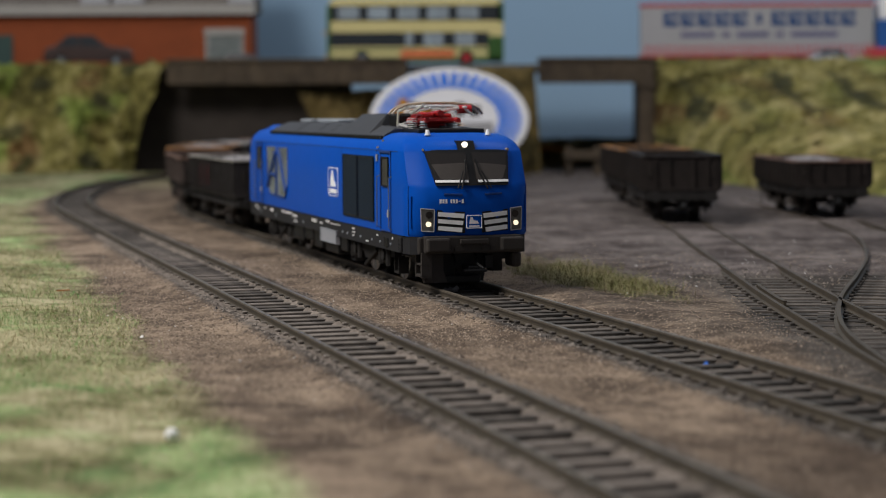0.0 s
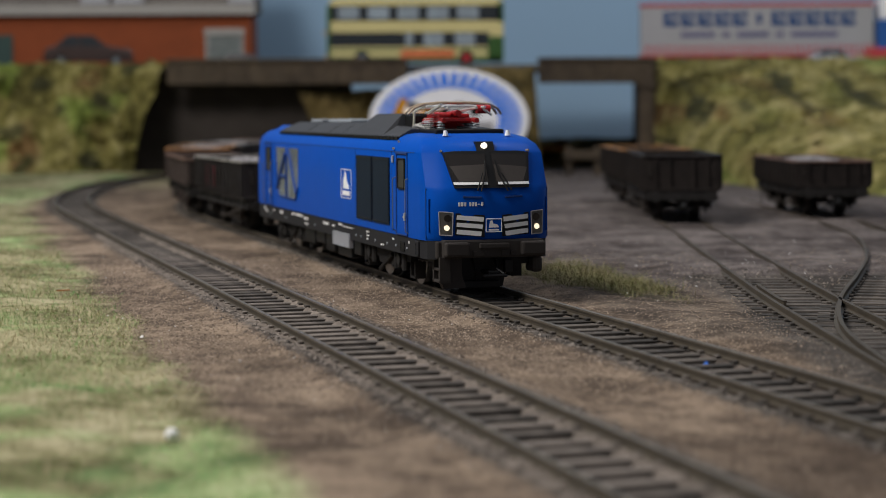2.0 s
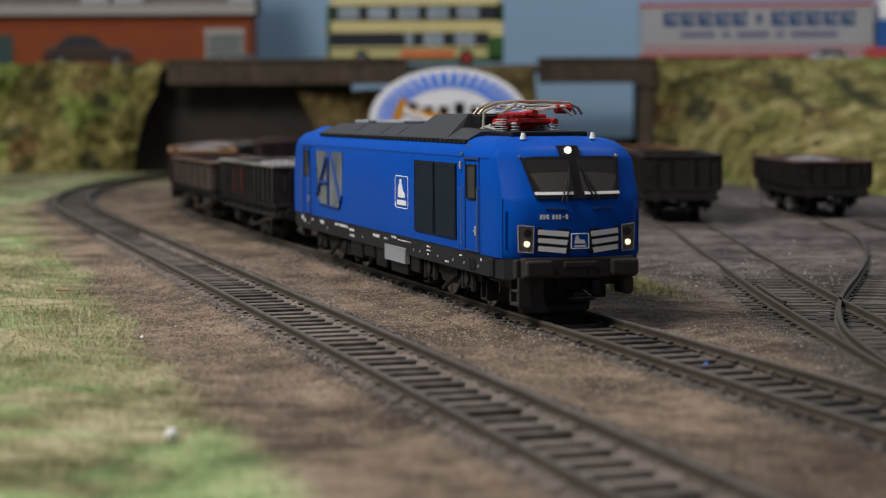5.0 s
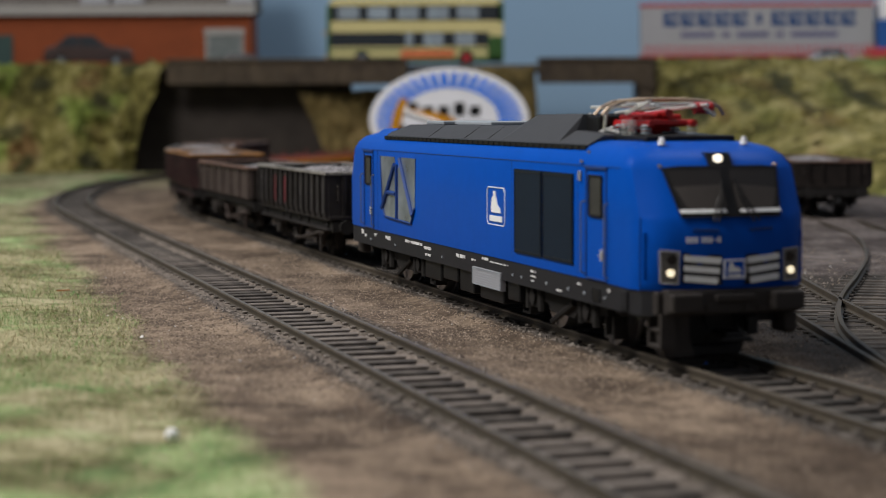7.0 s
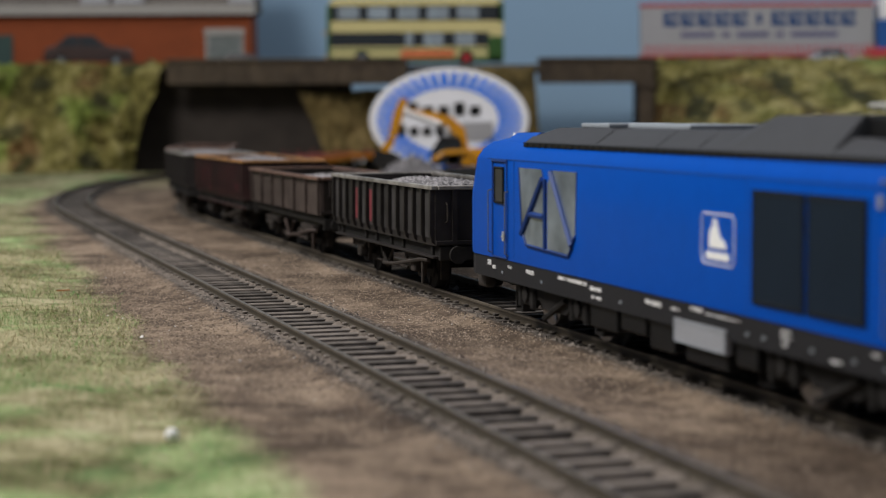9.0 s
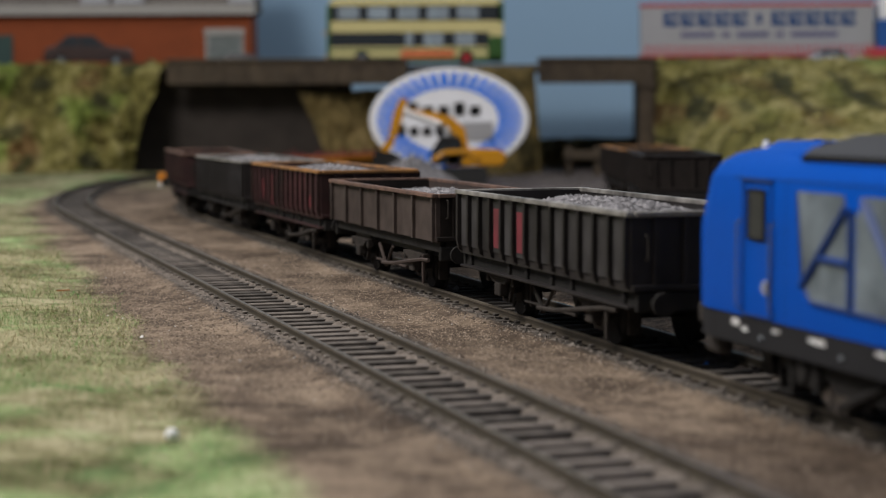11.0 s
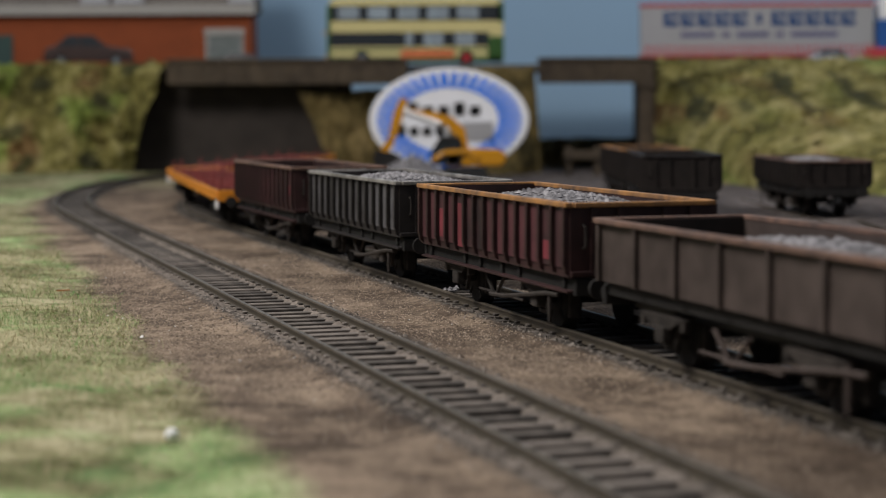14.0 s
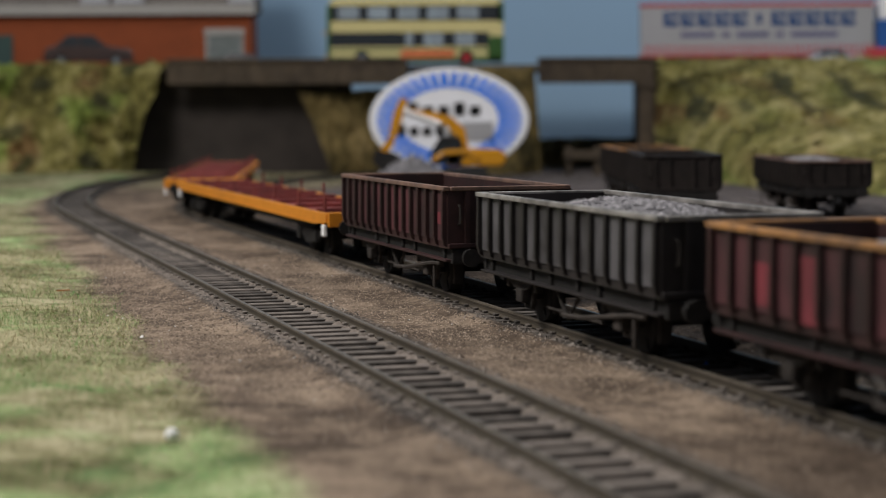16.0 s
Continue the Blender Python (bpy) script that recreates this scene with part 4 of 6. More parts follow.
            for s2 in (-1, 1):
                box(bm, x + s2 * 9 - 0.8, x + s2 * 9 + 0.8, min(sgn * 12.6, sgn * 14.4), max(sgn * 12.6, sgn * 14.4), 7.4, 9.8, 0.2)
                box(bm, x + s2 * 7.4 - 0.8, x + s2 * 7.4 + 0.8, sgn * 8.2 - 1.2, sgn * 8.2 + 1.2, 2.6, 9, 0.2)
            part("axle_guard", bm, W_UNDER, wg)
        bm = bmesh.new()
        chain(bm, [(-2, sgn * 14.6, 4.6), (10, sgn * 15.0, 5.2), (h - 15, sgn * 15.6, 8.6), (h - 8, sgn * 15.6, 8.9)], 0.5, 6)
        box(bm, h - 14.6, h - 13.6, sgn * 15.3 - 0.3, sgn * 15.3 + 0.3, 2.4, 9.8, 0.1)
        box(bm, h - 17.5, h - 11.0, sgn * 15.0 - 0.25, sgn * 15.0 + 0.25, 8.0, 8.6, 0.1)
        chain(bm, [(-16, sgn * 12.5, 4.6), (16, sgn * 12.5, 4.6)], 0.4, 5)
        chain(bm, [(-7, sgn * 14, 9.6), (0, sgn * 14, 3.8), (7, sgn * 14, 9.6)], 0.45, 5)
        part("brake_lever", bm, W_BROWN if low else W_UNDER, wg, "brake lever and rack")
        for x in () if low else (-20, -8, 8, 20, h - 6, 6 - h):
            block("solebar_bracket", UNDER, wg, x - 0.7, x + 0.7, sgn * 14.9 - 0.4, sgn * 14.9 + 0.4, 10.2, z0 - 0.1, bevel=0.1)
        for s2 in (-1, 1):
            bm = bmesh.new()
            rod(bm, (sgn * (h - 0.5), s2 * 11.3, 11), (sgn * (h + 4), s2 * 11.3, 11), 1.1, 10)
            rod(bm, (sgn * (h + 4), s2 * 11.3, 11), (sgn * (h + 5), s2 * 11.3, 11), 2.3, 14)
            part("buffer", bm, UNDER, wg)
        block("headstock", UNDER, wg, min(sgn * (h - 1), sgn * (h + 0.6)), max(sgn * (h - 1), sgn * (h + 0.6)), -15, 15, 9.2, 12.9, bevel=0.25)
        bm = bmesh.new()
        chain(bm, [(sgn * (h - 2), 0, 7), (sgn * (h + 8), 0, 6.5), (sgn * (h + 10), 0, 8)], 1.0, 6)
        box(bm, min(sgn * (h + 5), sgn * (h + 8)), max(sgn * (h + 5), sgn * (h + 8)), -4, 4, 5.6, 6.6)
        part("coupling", bm, BLACK, wg)
    block("underframe", BLACK, wg, -h + 4, h - 4, -9.5, 9.5, 8.8, z0)
    block("floor", INNER, wg, -h + 1.2, h - 1.2, -w + 1.1, w - 1.1, z0, z0 + 1.0)
    if load is not None:
        rr = random.Random(seed)
        lh, reach = load
        def level(x, y):
            k = max(0.0, 1 - (abs(x) / (h * reach)) ** 2.2)
            return top - 7.5 + lh * k - 2.2 * (y / 15.0) ** 2 + 0.8 * noise.noise((x * 0.09 + seed * 7, y * 0.09, 1.0))
        bm = bmesh.new()
        nx, ny = 52, 16
        grid = [[bm.verts.new((-h + 1.3 + (length - 2.6) * i / nx, -14.8 + 29.6 * j / ny, level(-h + 1.3 + (length - 2.6) * i / nx, -14.8 + 29.6 * j / ny))) for j in range(ny + 1)] for i in range(nx + 1)]
        for i in range(nx):
            for j in range(ny):
                bm.faces.new((grid[i][j], grid[i + 1][j], grid[i + 1][j + 1], grid[i][j + 1]))
        for k in range(1500):
            x, y = rr.uniform(-h + 2, h - 2), rr.uniform(-14.3, 14.3)
            lump(bm, (x, y, level(x, y) + 0.15), rr.uniform(0.45, 1.05), 0.8, k + seed * 5000)
        ob = part("stone_load", bm, STONE, wg, "heap of grey crushed stone")
        tagged(ob, kind="stuff")
    for x in (-29, 29):
        wheelset(wg, x, 6.2, UNDER)
    return wg


# ---- flat wagon ----
def build_flat(m=None):
    fl = thing("flat_wagon", "long flat wagon with red deck and orange side beams", "railway wagon", "flat wagons", m=m)
    h = 151.0
    block("deck", FLAT_RED, fl, -h, h, -15.2, 15.2, 13.2, 14.6, bevel=0.2, label="dull red deck")
    for sgn in (-1, 1):
        bm = bmesh.new()
        prism(bm, [(-h, 12.2), (-h + 18, 11.2), (h - 18, 11.2), (h, 12.2), (h, 15.2), (-h, 15.2)], sgn * 15.9 - 0.7, sgn * 15.9 + 0.7)
        part("side_beam", bm, FLAT_YEL, fl, "orange-yellow side beam")
        bm = bmesh.new()
        box(bm, min(sgn * h, sgn * (h + 1.6)), max(sgn * h, sgn * (h + 1.6)), -16.2, 16.2, 11.0, 15.6, 0.3)
        part("end_beam", bm, FLAT_YEL, fl)
        for k in range(8):
            x = -h + 14 + k * (2 * h - 28) / 7
            bm = bmesh.new()
            rod(bm, (x, sgn * 13.6, 14.4), (x, sgn * 13.6, 19.8), 0.6, 6)
            part("stanchion", bm, FLAT_RED, fl)
        for s2 in (-1, 1):
            bm = bmesh.new()
            rod(bm, (sgn * h, s2 * 11.3, 11), (sgn * (h + 4.4), s2 * 11.3, 11), 1.1, 10)
            rod(bm, (sgn * (h + 4.4), s2 * 11.3, 11), (sgn * (h + 5.4), s2 * 11.3, 11), 2.3, 14)
            part("buffer", bm, UNDER, fl)
            block("white_step", WHITE, fl, min(sgn * (h - 6), sgn * (h - 3)), max(sgn * (h - 6), sgn * (h - 3)), s2 * 16.2 - 0.6, s2 * 16.2 + 0.6, 7.8, 11.4, bevel=0.2, label="white handbrake wheel plate")
    for k in range(9):
        x = -h + 20 + k * (2 * h - 40) / 8
        block("bolster", FLAT_RED, fl, x - 1.5, x + 1.5, -14.8, 14.8, 14.6, 16.0, bevel=0.2)
    block("centre_sill", UNDER, fl, -h + 20, h - 20, -6, 6, 6.8, 13.2)
    for c in (-112, 112):
        bm = bmesh.new()
        for sgn in (-1, 1):
            prism(bm, [(c - 18, 8.5), (c - 18, 6.2), (c - 8, 5.6), (c - 5, 3.6), (c + 5, 3.6), (c + 8, 5.6), (c + 18, 6.2), (c + 18, 8.5)], sgn * 12.6 - 0.8, sgn * 12.6 + 0.8)
            for x in (c - 12, c + 12):
                box(bm, x - 2, x + 2, sgn * 13.4 - 1, sgn * 13.4 + 1, 4.4, 8, 0.3)
        box(bm, c - 4, c + 4, -12, 12, 7, 12.8)
        part("bogie", bm, UNDER, fl)
        for x in (c - 12, c + 12):
            wheelset(fl, x, 6.2, UNDER)
    bm = bmesh.new()
    box(bm, -h - 7, h + 7, -1.5, 1.5, 6.0, 7.2)
    part("coupling", bm, BLACK, fl)
    return fl


# ---- back scenery: banks, bridge, road level, sky board ----
BACKY = 1500.0
TOPZ = 84.0
SKY = material("painted_sky", (0.30, 0.46, 0.64), 0.9, 0, 0.06, 3.0, 0.0)
BEAM = material("bridge_timber", (0.075, 0.055, 0.035), 0.85, 0, 0.3, 120, 0.4, second=(0.035, 0.025, 0.017))
DARKWALL = material("dark_wall", (0.04, 0.032, 0.028), 0.9, 0, 0.35, 60, 0.4)
ROAD = material("road_grey", (0.10, 0.10, 0.10), 0.9, 0, 0.2, 120, 0.3)
BRICK = material("orange_brick", (0.25, 0.055, 0.014), 0.85, 0, 0.12, 200, 0.2)
FASCIA = material("white_fascia", (0.36, 0.345, 0.325), 0.6, 0, 0.06, 150, 0.1)
SLATE = material("roof_slate", (0.15, 0.13, 0.115), 0.8, 0, 0.25, 160, 0.4)
GREEN_DOOR = material("green_door", (0.02, 0.055, 0.05), 0.6, 0, 0.1, 150, 0.1)
BLIND = material("window_blind", (0.16, 0.19, 0.19), 0.3, 0, 0.15, 150, 0.1)
CREAM = material("bus_cream", (0.66, 0.58, 0.27), 0.3, 0, 0.05, 150, 0.0, coat=0.5)
BUS_GREEN = material("bus_green", (0.035, 0.10, 0.02), 0.3, 0, 0.1, 150, 0.0, coat=0.5)
BUS_GLASS = material("bus_glass", (0.03, 0.035, 0.04), 0.12, 0, 0.1, 150, 0.0)
# bus panes painted pale, the brightness on the glass put into the colour
BUS_SEE = material("bus_bright_window", (0.30, 0.36, 0.42), 0.3, 0, 0.3, 60, 0.0)
ADVERT = material("orange_advert", (0.62, 0.17, 0.06), 0.5, 0, 0.2, 150, 0.0)
CAR_BROWN = material("car_brown", (0.07, 0.045, 0.04), 0.25, 0.3, 0.1, 150, 0.0, coat=0.6)
CAR_SILVER = material("car_silver", (0.24, 0.27, 0.31), 0.3, 0.5, 0.1, 150, 0.0, coat=0.5)
CURTAIN = material("trailer_curtain", (0.37, 0.37, 0.40), 0.6, 0, 0.06, 60, 0.1)
TR_RED = material("trailer_red", (0.45, 0.05, 0.06), 0.5, 0, 0.1, 100, 0.0)
TR_BLUE = material("letter_blue", (0.006, 0.05, 0.18), 0.5, 0, 0.1, 100, 0.0)
TR_NAVY = material("letter_navy", (0.11, 0.11, 0.22), 0.5, 0, 0.1, 100, 0.0)
CAB_BLUE = material("cab_blue", (0.02, 0.10, 0.36), 0.35, 0, 0.1, 100, 0.0, coat=0.4)
BOARD_WHITE = material("board_white", (0.88, 0.89, 0.95), 0.6, 0, 0.04, 60, 0.0)
BOARD_BLUE = material("board_blue", (0.015, 0.19, 0.86), 0.55, 0, 0.15, 100, 0.0)
BOARD_GREY = material("board_grey", (0.36, 0.36, 0.38), 0.6, 0, 0.1, 60, 0.0)
YELLOW = material("digger_yellow", (0.58, 0.26, 0.010), 0.22, 0, 0.1, 100, 0.0, coat=0.9)
CAR_GREY = material("car_grey", (0.055, 0.06, 0.07), 0.5, 0.2, 0.1, 150, 0.0)
TYRE = material("tyre", (0.014, 0.014, 0.014), 0.8, 0, 0.2, 300, 0.1)

bm = bmesh.new()
prism(bm, [(-2400, -20), (2400, -20), (2400, 900), (-2400, 900)], 1765, 1777)
single("backdrop", bm, SKY, "pale blue painted sky board", "backdrop", kind="structure")


def smooth_line(pts, u):
    n = len(pts) - 1
    k = min(n - 1, int(u * n))
    t = u * n - k
    p = [pts[max(0, min(n, k + j))] for j in (-1, 0, 1, 2)]
    return [0.5 * (2 * b + (c - a) * t + (2 * a - 5 * b + 4 * c - d) * t * t + (3 * b - a - 3 * c + d) * t ** 3) for a, b, c, d in zip(*p)]


def bank(name, label, foot, top, nu, nv, zone, amp=5.0, bulge=10.0, back=60.0, ztop=TOPZ):
    """A rough grassy slope between a line on the ground and a line at the road's height."""
    me = bpy.data.meshes.new(name)
    vs, cols = [], []
    for j in range(nv + 1):
        for i in range(nu + 1):
            u, v = i / nu, j / nv
            f, t = smooth_line(foot, u), smooth_line(top, u)
            vv = min(1, v / 0.85)
            x, y = f[0] + (t[0] - f[0]) * vv, f[1] + (t[1] - f[1]) * vv
            zt = t[2] if len(t) > 2 else ztop
            z = BASE - 2 + (zt - BASE + 2) * (vv ** 0.8)
            if v > 0.85:
                y += (v - 0.85) / 0.15 * back
            q = 0.6 * noise.noise((x * 0.028, z * 0.04, y * 0.02)) + 0.9 * noise.noise((x * 0.075, z * 0.045, y * 0.04)) + 0.7 * noise.noise((x * 0.18, z * 0.09, y * 0.1)) + 0.3 * noise.noise((x * 0.35, z * 0.35, y * 0.2))
            y -= bulge * math.sin(vv * math.pi) * 0.6 + amp * 2.2 * q
            z += amp * 0.5 * q * min(1, 2 * v)
            vs.append((x * MM, y * MM, z * MM))
            cols.extend(zone(x, z))
    n = nu + 1
    me.from_pydata(vs, [], [(j * n + i, j * n + i + 1, (j + 1) * n + i + 1, (j + 1) * n + i) for j in range(nv) for i in range(nu)])
    me.color_attributes.new("zone", "FLOAT_COLOR", "POINT").data.foreach_set("color", cols)
    me.materials.append(BANK)
    for p in me.polygons:
        p.use_smooth = True
    return tagged(new(name, me), label, "embankment", kind="structure")


def scrub(name, label, ground, count, sizes, seed):
    """Uneven clumps of scrub and moss that cover a bank."""
    rr = random.Random(seed)
    vs = ground.data.vertices
    bm = bmesh.new()
    for k in range(count):
        p = vs[rr.randrange(len(vs))].co / MM
        lump(bm, (p.x + rr.uniform(-3, 3), p.y + rr.uniform(-2, 1), p.z + rr.uniform(-2, 2)), rr.uniform(*sizes), 0.8, seed * 9000 + k)
    return single(name, bm, FOLIAGE, label, "scrub", kind="stuff")


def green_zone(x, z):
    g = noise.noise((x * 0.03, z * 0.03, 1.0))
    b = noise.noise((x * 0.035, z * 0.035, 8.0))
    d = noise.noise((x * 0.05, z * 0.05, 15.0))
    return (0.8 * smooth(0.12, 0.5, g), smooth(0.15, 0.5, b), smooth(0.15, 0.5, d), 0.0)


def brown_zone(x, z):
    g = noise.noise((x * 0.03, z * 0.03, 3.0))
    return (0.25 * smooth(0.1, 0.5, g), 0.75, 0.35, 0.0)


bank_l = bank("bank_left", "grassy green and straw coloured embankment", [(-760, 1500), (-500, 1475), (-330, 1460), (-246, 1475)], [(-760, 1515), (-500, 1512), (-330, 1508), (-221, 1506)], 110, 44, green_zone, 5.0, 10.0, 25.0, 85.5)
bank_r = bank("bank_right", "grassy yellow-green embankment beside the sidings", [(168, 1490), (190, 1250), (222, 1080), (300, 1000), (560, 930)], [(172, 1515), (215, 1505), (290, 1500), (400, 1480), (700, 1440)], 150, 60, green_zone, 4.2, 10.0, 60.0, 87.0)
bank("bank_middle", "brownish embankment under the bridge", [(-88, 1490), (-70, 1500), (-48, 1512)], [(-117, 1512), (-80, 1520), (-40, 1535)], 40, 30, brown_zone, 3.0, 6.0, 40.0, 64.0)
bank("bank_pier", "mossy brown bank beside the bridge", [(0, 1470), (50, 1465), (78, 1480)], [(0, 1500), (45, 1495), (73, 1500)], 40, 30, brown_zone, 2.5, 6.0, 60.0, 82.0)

scrub("scrub_left", "clumps of olive scrub on the embankment", bank_l, 140, (1.5, 4.0), 2)
scrub("scrub_right", "clumps of straw and green scrub on the embankment", bank_r, 320, (1.5, 4.5), 3)

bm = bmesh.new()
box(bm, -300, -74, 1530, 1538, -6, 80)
single("wall_tunnel", bm, DARKWALL, "flat dark wall across the opening under the bridge", "wall", kind="structure")
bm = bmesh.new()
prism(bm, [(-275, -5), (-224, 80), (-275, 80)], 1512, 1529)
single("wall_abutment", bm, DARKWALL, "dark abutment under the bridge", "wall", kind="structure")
for name, x0, x1 in (("bridge_parapet", -219, -28), ("bridge_parapet", 77, 169)):
    br = thing(name, "dark timber bridge parapet beam", "bridge", "bridge parapets")
    block("beam", BEAM, br, x0, x1, 1496, 1504, 68.5, 87.6, bevel=0.8)
    bm = bmesh.new()
    box(bm, x0 - 1, x1 + 1, 1494, 1506, 86.6, 89.0, 0.5)
    part("coping", bm, BEAM, br)
    for k in range(int((x1 - x0) / 18)):
        block("stiffener", BEAM, br, x0 + 6 + k * 18, x0 + 9 + k * 18, 1494.6, 1497, 68.5, 86.6)
bm = bmesh.new()
box(bm, 157, 169, 1497, 1507, -6, 69, 0.8)
box(bm, 155.5, 170.5, 1495.5, 1508.5, 64, 69, 0.6)
single("bridge_post", bm, BEAM, "dark bridge post standing in the yard", "bridge post", m=None)
bm = bmesh.new()
box(bm, -1500, 1500, 1512, 1690, 80.0, TOPZ)
single("road", bm, ROAD, "grey road above the bridge", "road", kind="structure")
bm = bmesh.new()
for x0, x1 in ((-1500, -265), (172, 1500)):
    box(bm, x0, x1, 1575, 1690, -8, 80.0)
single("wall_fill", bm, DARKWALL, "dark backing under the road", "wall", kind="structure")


# ---- vehicles on the road ----
def wheel_part(parent, x, y, z, r, w=4.0):
    bm = bmesh.new()
    rod(bm, (x, y - w / 2, z), (x, y + w / 2, z), r, 18)
    t = part("wheel", bm, TYRE, parent)
    bm = bmesh.new()
    rod(bm, (x, y - w / 2 - 0.3, z), (x, y + w / 2 + 0.3, z), r * 0.55, 12)
    part("hub", bm, CAR_SILVER, t)


def build_bus():
    bus = thing("double_decker_bus", "cream and green model double-decker bus parked on the road", "bus", m=mmpose(-22, 1565, TOPZ))
    L, w = 72.5, 16.5
    bm = bmesh.new()
    prism(bm, [(-L + 1, 4), (L, 4), (L, 52), (L - 2, 54.5), (-L + 4, 54.5), (-L + 1.5, 51), (-L, 27), (-L, 6)], -w, w)
    body = part("body", bm, CREAM, bus, "glossy cream body")
    bv = body.modifiers.new("soft_edges", "BEVEL")
    bv.width, bv.segments = 1.2 * MM, 2
    for nm, mat, x0, x1, z0, z1 in (("upper_glass", BUS_GLASS, -L + 3, L - 1.5, 37, 49.5), ("lower_glass", BUS_GLASS, -L + 2, L - 12, 16, 27.5), ("skirt", BUS_GREEN, -L + 3, L - 1, 3, 7.5), ("green_band", BUS_GREEN, -L + 3, L - 12, 12.2, 14.0), ("rear_panel", BUS_GREEN, L - 13, L + 0.3, 3.5, 24), ("front_green", BUS_GREEN, -L - 0.3, -L + 3, 4, 50), ("rear_green", BUS_GREEN, L - 5, L + 0.2, 36, 52)):
        block(nm, mat, bus, x0, x1, -w - 0.35, w + 0.35, z0, z1, bevel=0.3)
    for k in range(5):
        x = -L + 9 + k * 24.5
        block("pane", BUS_SEE, bus, x, x + 17.5, -w - 0.6, -w - 0.2, 38.4, 48.2, bevel=0.4, label="bright upper window")
    for k, x in enumerate((-8, 7, 33)):
        block("pane", BUS_SEE, bus, x, x + (6 if k == 0 else 16), -w - 0.6, -w - 0.2, 17, 26.6, bevel=0.4, label="bright lower window")
    block("advert", ADVERT, bus, -12, 32, -w - 0.6, -w - 0.2, 6.5, 13.2, label="faded orange advertising strip")
    block("roof_cap", CREAM, bus, -L + 6, L - 4, -w + 2, w - 2, 54, 55.5, bevel=0.6)
    bm = bmesh.new()
    for p in ((-L - 1.5, -w - 2.5, 27), (-L - 0.5, -w - 0.5, 8)):
        rod(bm, p, (p[0], p[1] + 1.5, p[2]), 1.7, 12)
    part("mirror", bm, BRASS, bus, "brass coloured mirror and lamp")
    for x in (-44, 42):
        for y in (-14.5, 14.5):
            wheel_part(bus, x, y, 6.2, 6.2, 5)
    block("hub_cover", RED, bus, 38.5, 45.5, -w - 1.0, -w - 0.3, 3.5, 9.8, bevel=1.0, label="red wheel cover")


build_bus()


def build_car(label, mat, m, L=30.0):
    car = thing("parked_car", label, "car", "parked cars", m=m)
    k = L / 30.0
    bm = bmesh.new()
    prism(bm, [(-30 * k, 4), (30 * k, 4), (30.5 * k, 9), (29 * k, 13), (14 * k, 14.5), (-20 * k, 15), (-29 * k, 13.5), (-30.5 * k, 9)], -11.5, 11.5)
    body = part("body", bm, mat, car)
    bv = body.modifiers.new("soft_edges", "BEVEL")
    bv.width, bv.segments = 1.2 * MM, 2
    bm = bmesh.new()
    loft(bm, [[(-24 * k, -10.6, 14), (15 * k, -10.6, 14), (15 * k, 10.6, 14), (-24 * k, 10.6, 14)], [(-15 * k, -9, 22), (4 * k, -9, 22), (4 * k, 9, 22), (-15 * k, 9, 22)], [(-13 * k, -8, 22.7), (2 * k, -8, 22.7), (2 * k, 8, 22.7), (-13 * k, 8, 22.7)]])
    cabin = part("cabin", bm, mat, car)
    for s2 in (-1, 1):
        bm = bmesh.new()
        A = [(-20 * k, 15), (-6.5 * k, 15), (-6.5 * k, 21), (-14 * k, 21)]
        B = [(-5.2 * k, 15), (11.5 * k, 15), (3.4 * k, 21), (-5.2 * k, 21)]
        for P in (A, B):
            vs = [bm.verts.new((x, s2 * (10.5 - (z - 14) * 0.2), z)) for x, z in P] + [bm.verts.new((x, s2 * (10.9 - (z - 14) * 0.2), z)) for x, z in P]
            bm.faces.new(vs[:4]), bm.faces.new(vs[4:][::-1])
            for i in range(4):
                bm.faces.new((vs[i], vs[(i + 1) % 4], vs[4 + (i + 1) % 4], vs[4 + i]))
        part("side_window", bm, BUS_GLASS, cabin)
    block("bumper", TYRE, car, -31.5 * k, -29 * k, -11, 11, 4.5, 7.5, bevel=0.5)
    block("bumper", TYRE, car, 29 * k, 31.5 * k, -11, 11, 4.5, 7.5, bevel=0.5)
    for s2 in (-1, 1):
        block("headlamp", CAR_SILVER, car, 29 * k, 31 * k, s2 * 8 - 2, s2 * 8 + 2, 8.6, 11, bevel=0.4)
    for x in (-19 * k, 19 * k):
        for y in (-10.2, 10.2):
            wheel_part(car, x, y, 4.6, 4.6, 3.4)
    return car


build_car("dark brown model saloon car parked on the bank", CAR_BROWN, mmpose(-292, 1552, TOPZ, 0, 0, 12) @ Matrix.Diagonal((1, 1, 1.15, 1)), 35)
build_car("dull grey model car parked beside the brick building", CAR_GREY, mmpose(-177, 1606, TOPZ, 0, 0, 175) @ Matrix.Diagonal((1, 1, 0.55, 1)), 24)


build_car("pale silver model car parked before the lorry", CAR_SILVER, mmpose(319, 1532, TOPZ - 4, 0, 0, 3) @ Matrix.Diagonal((1, 1, 0.68, 1)), 24)


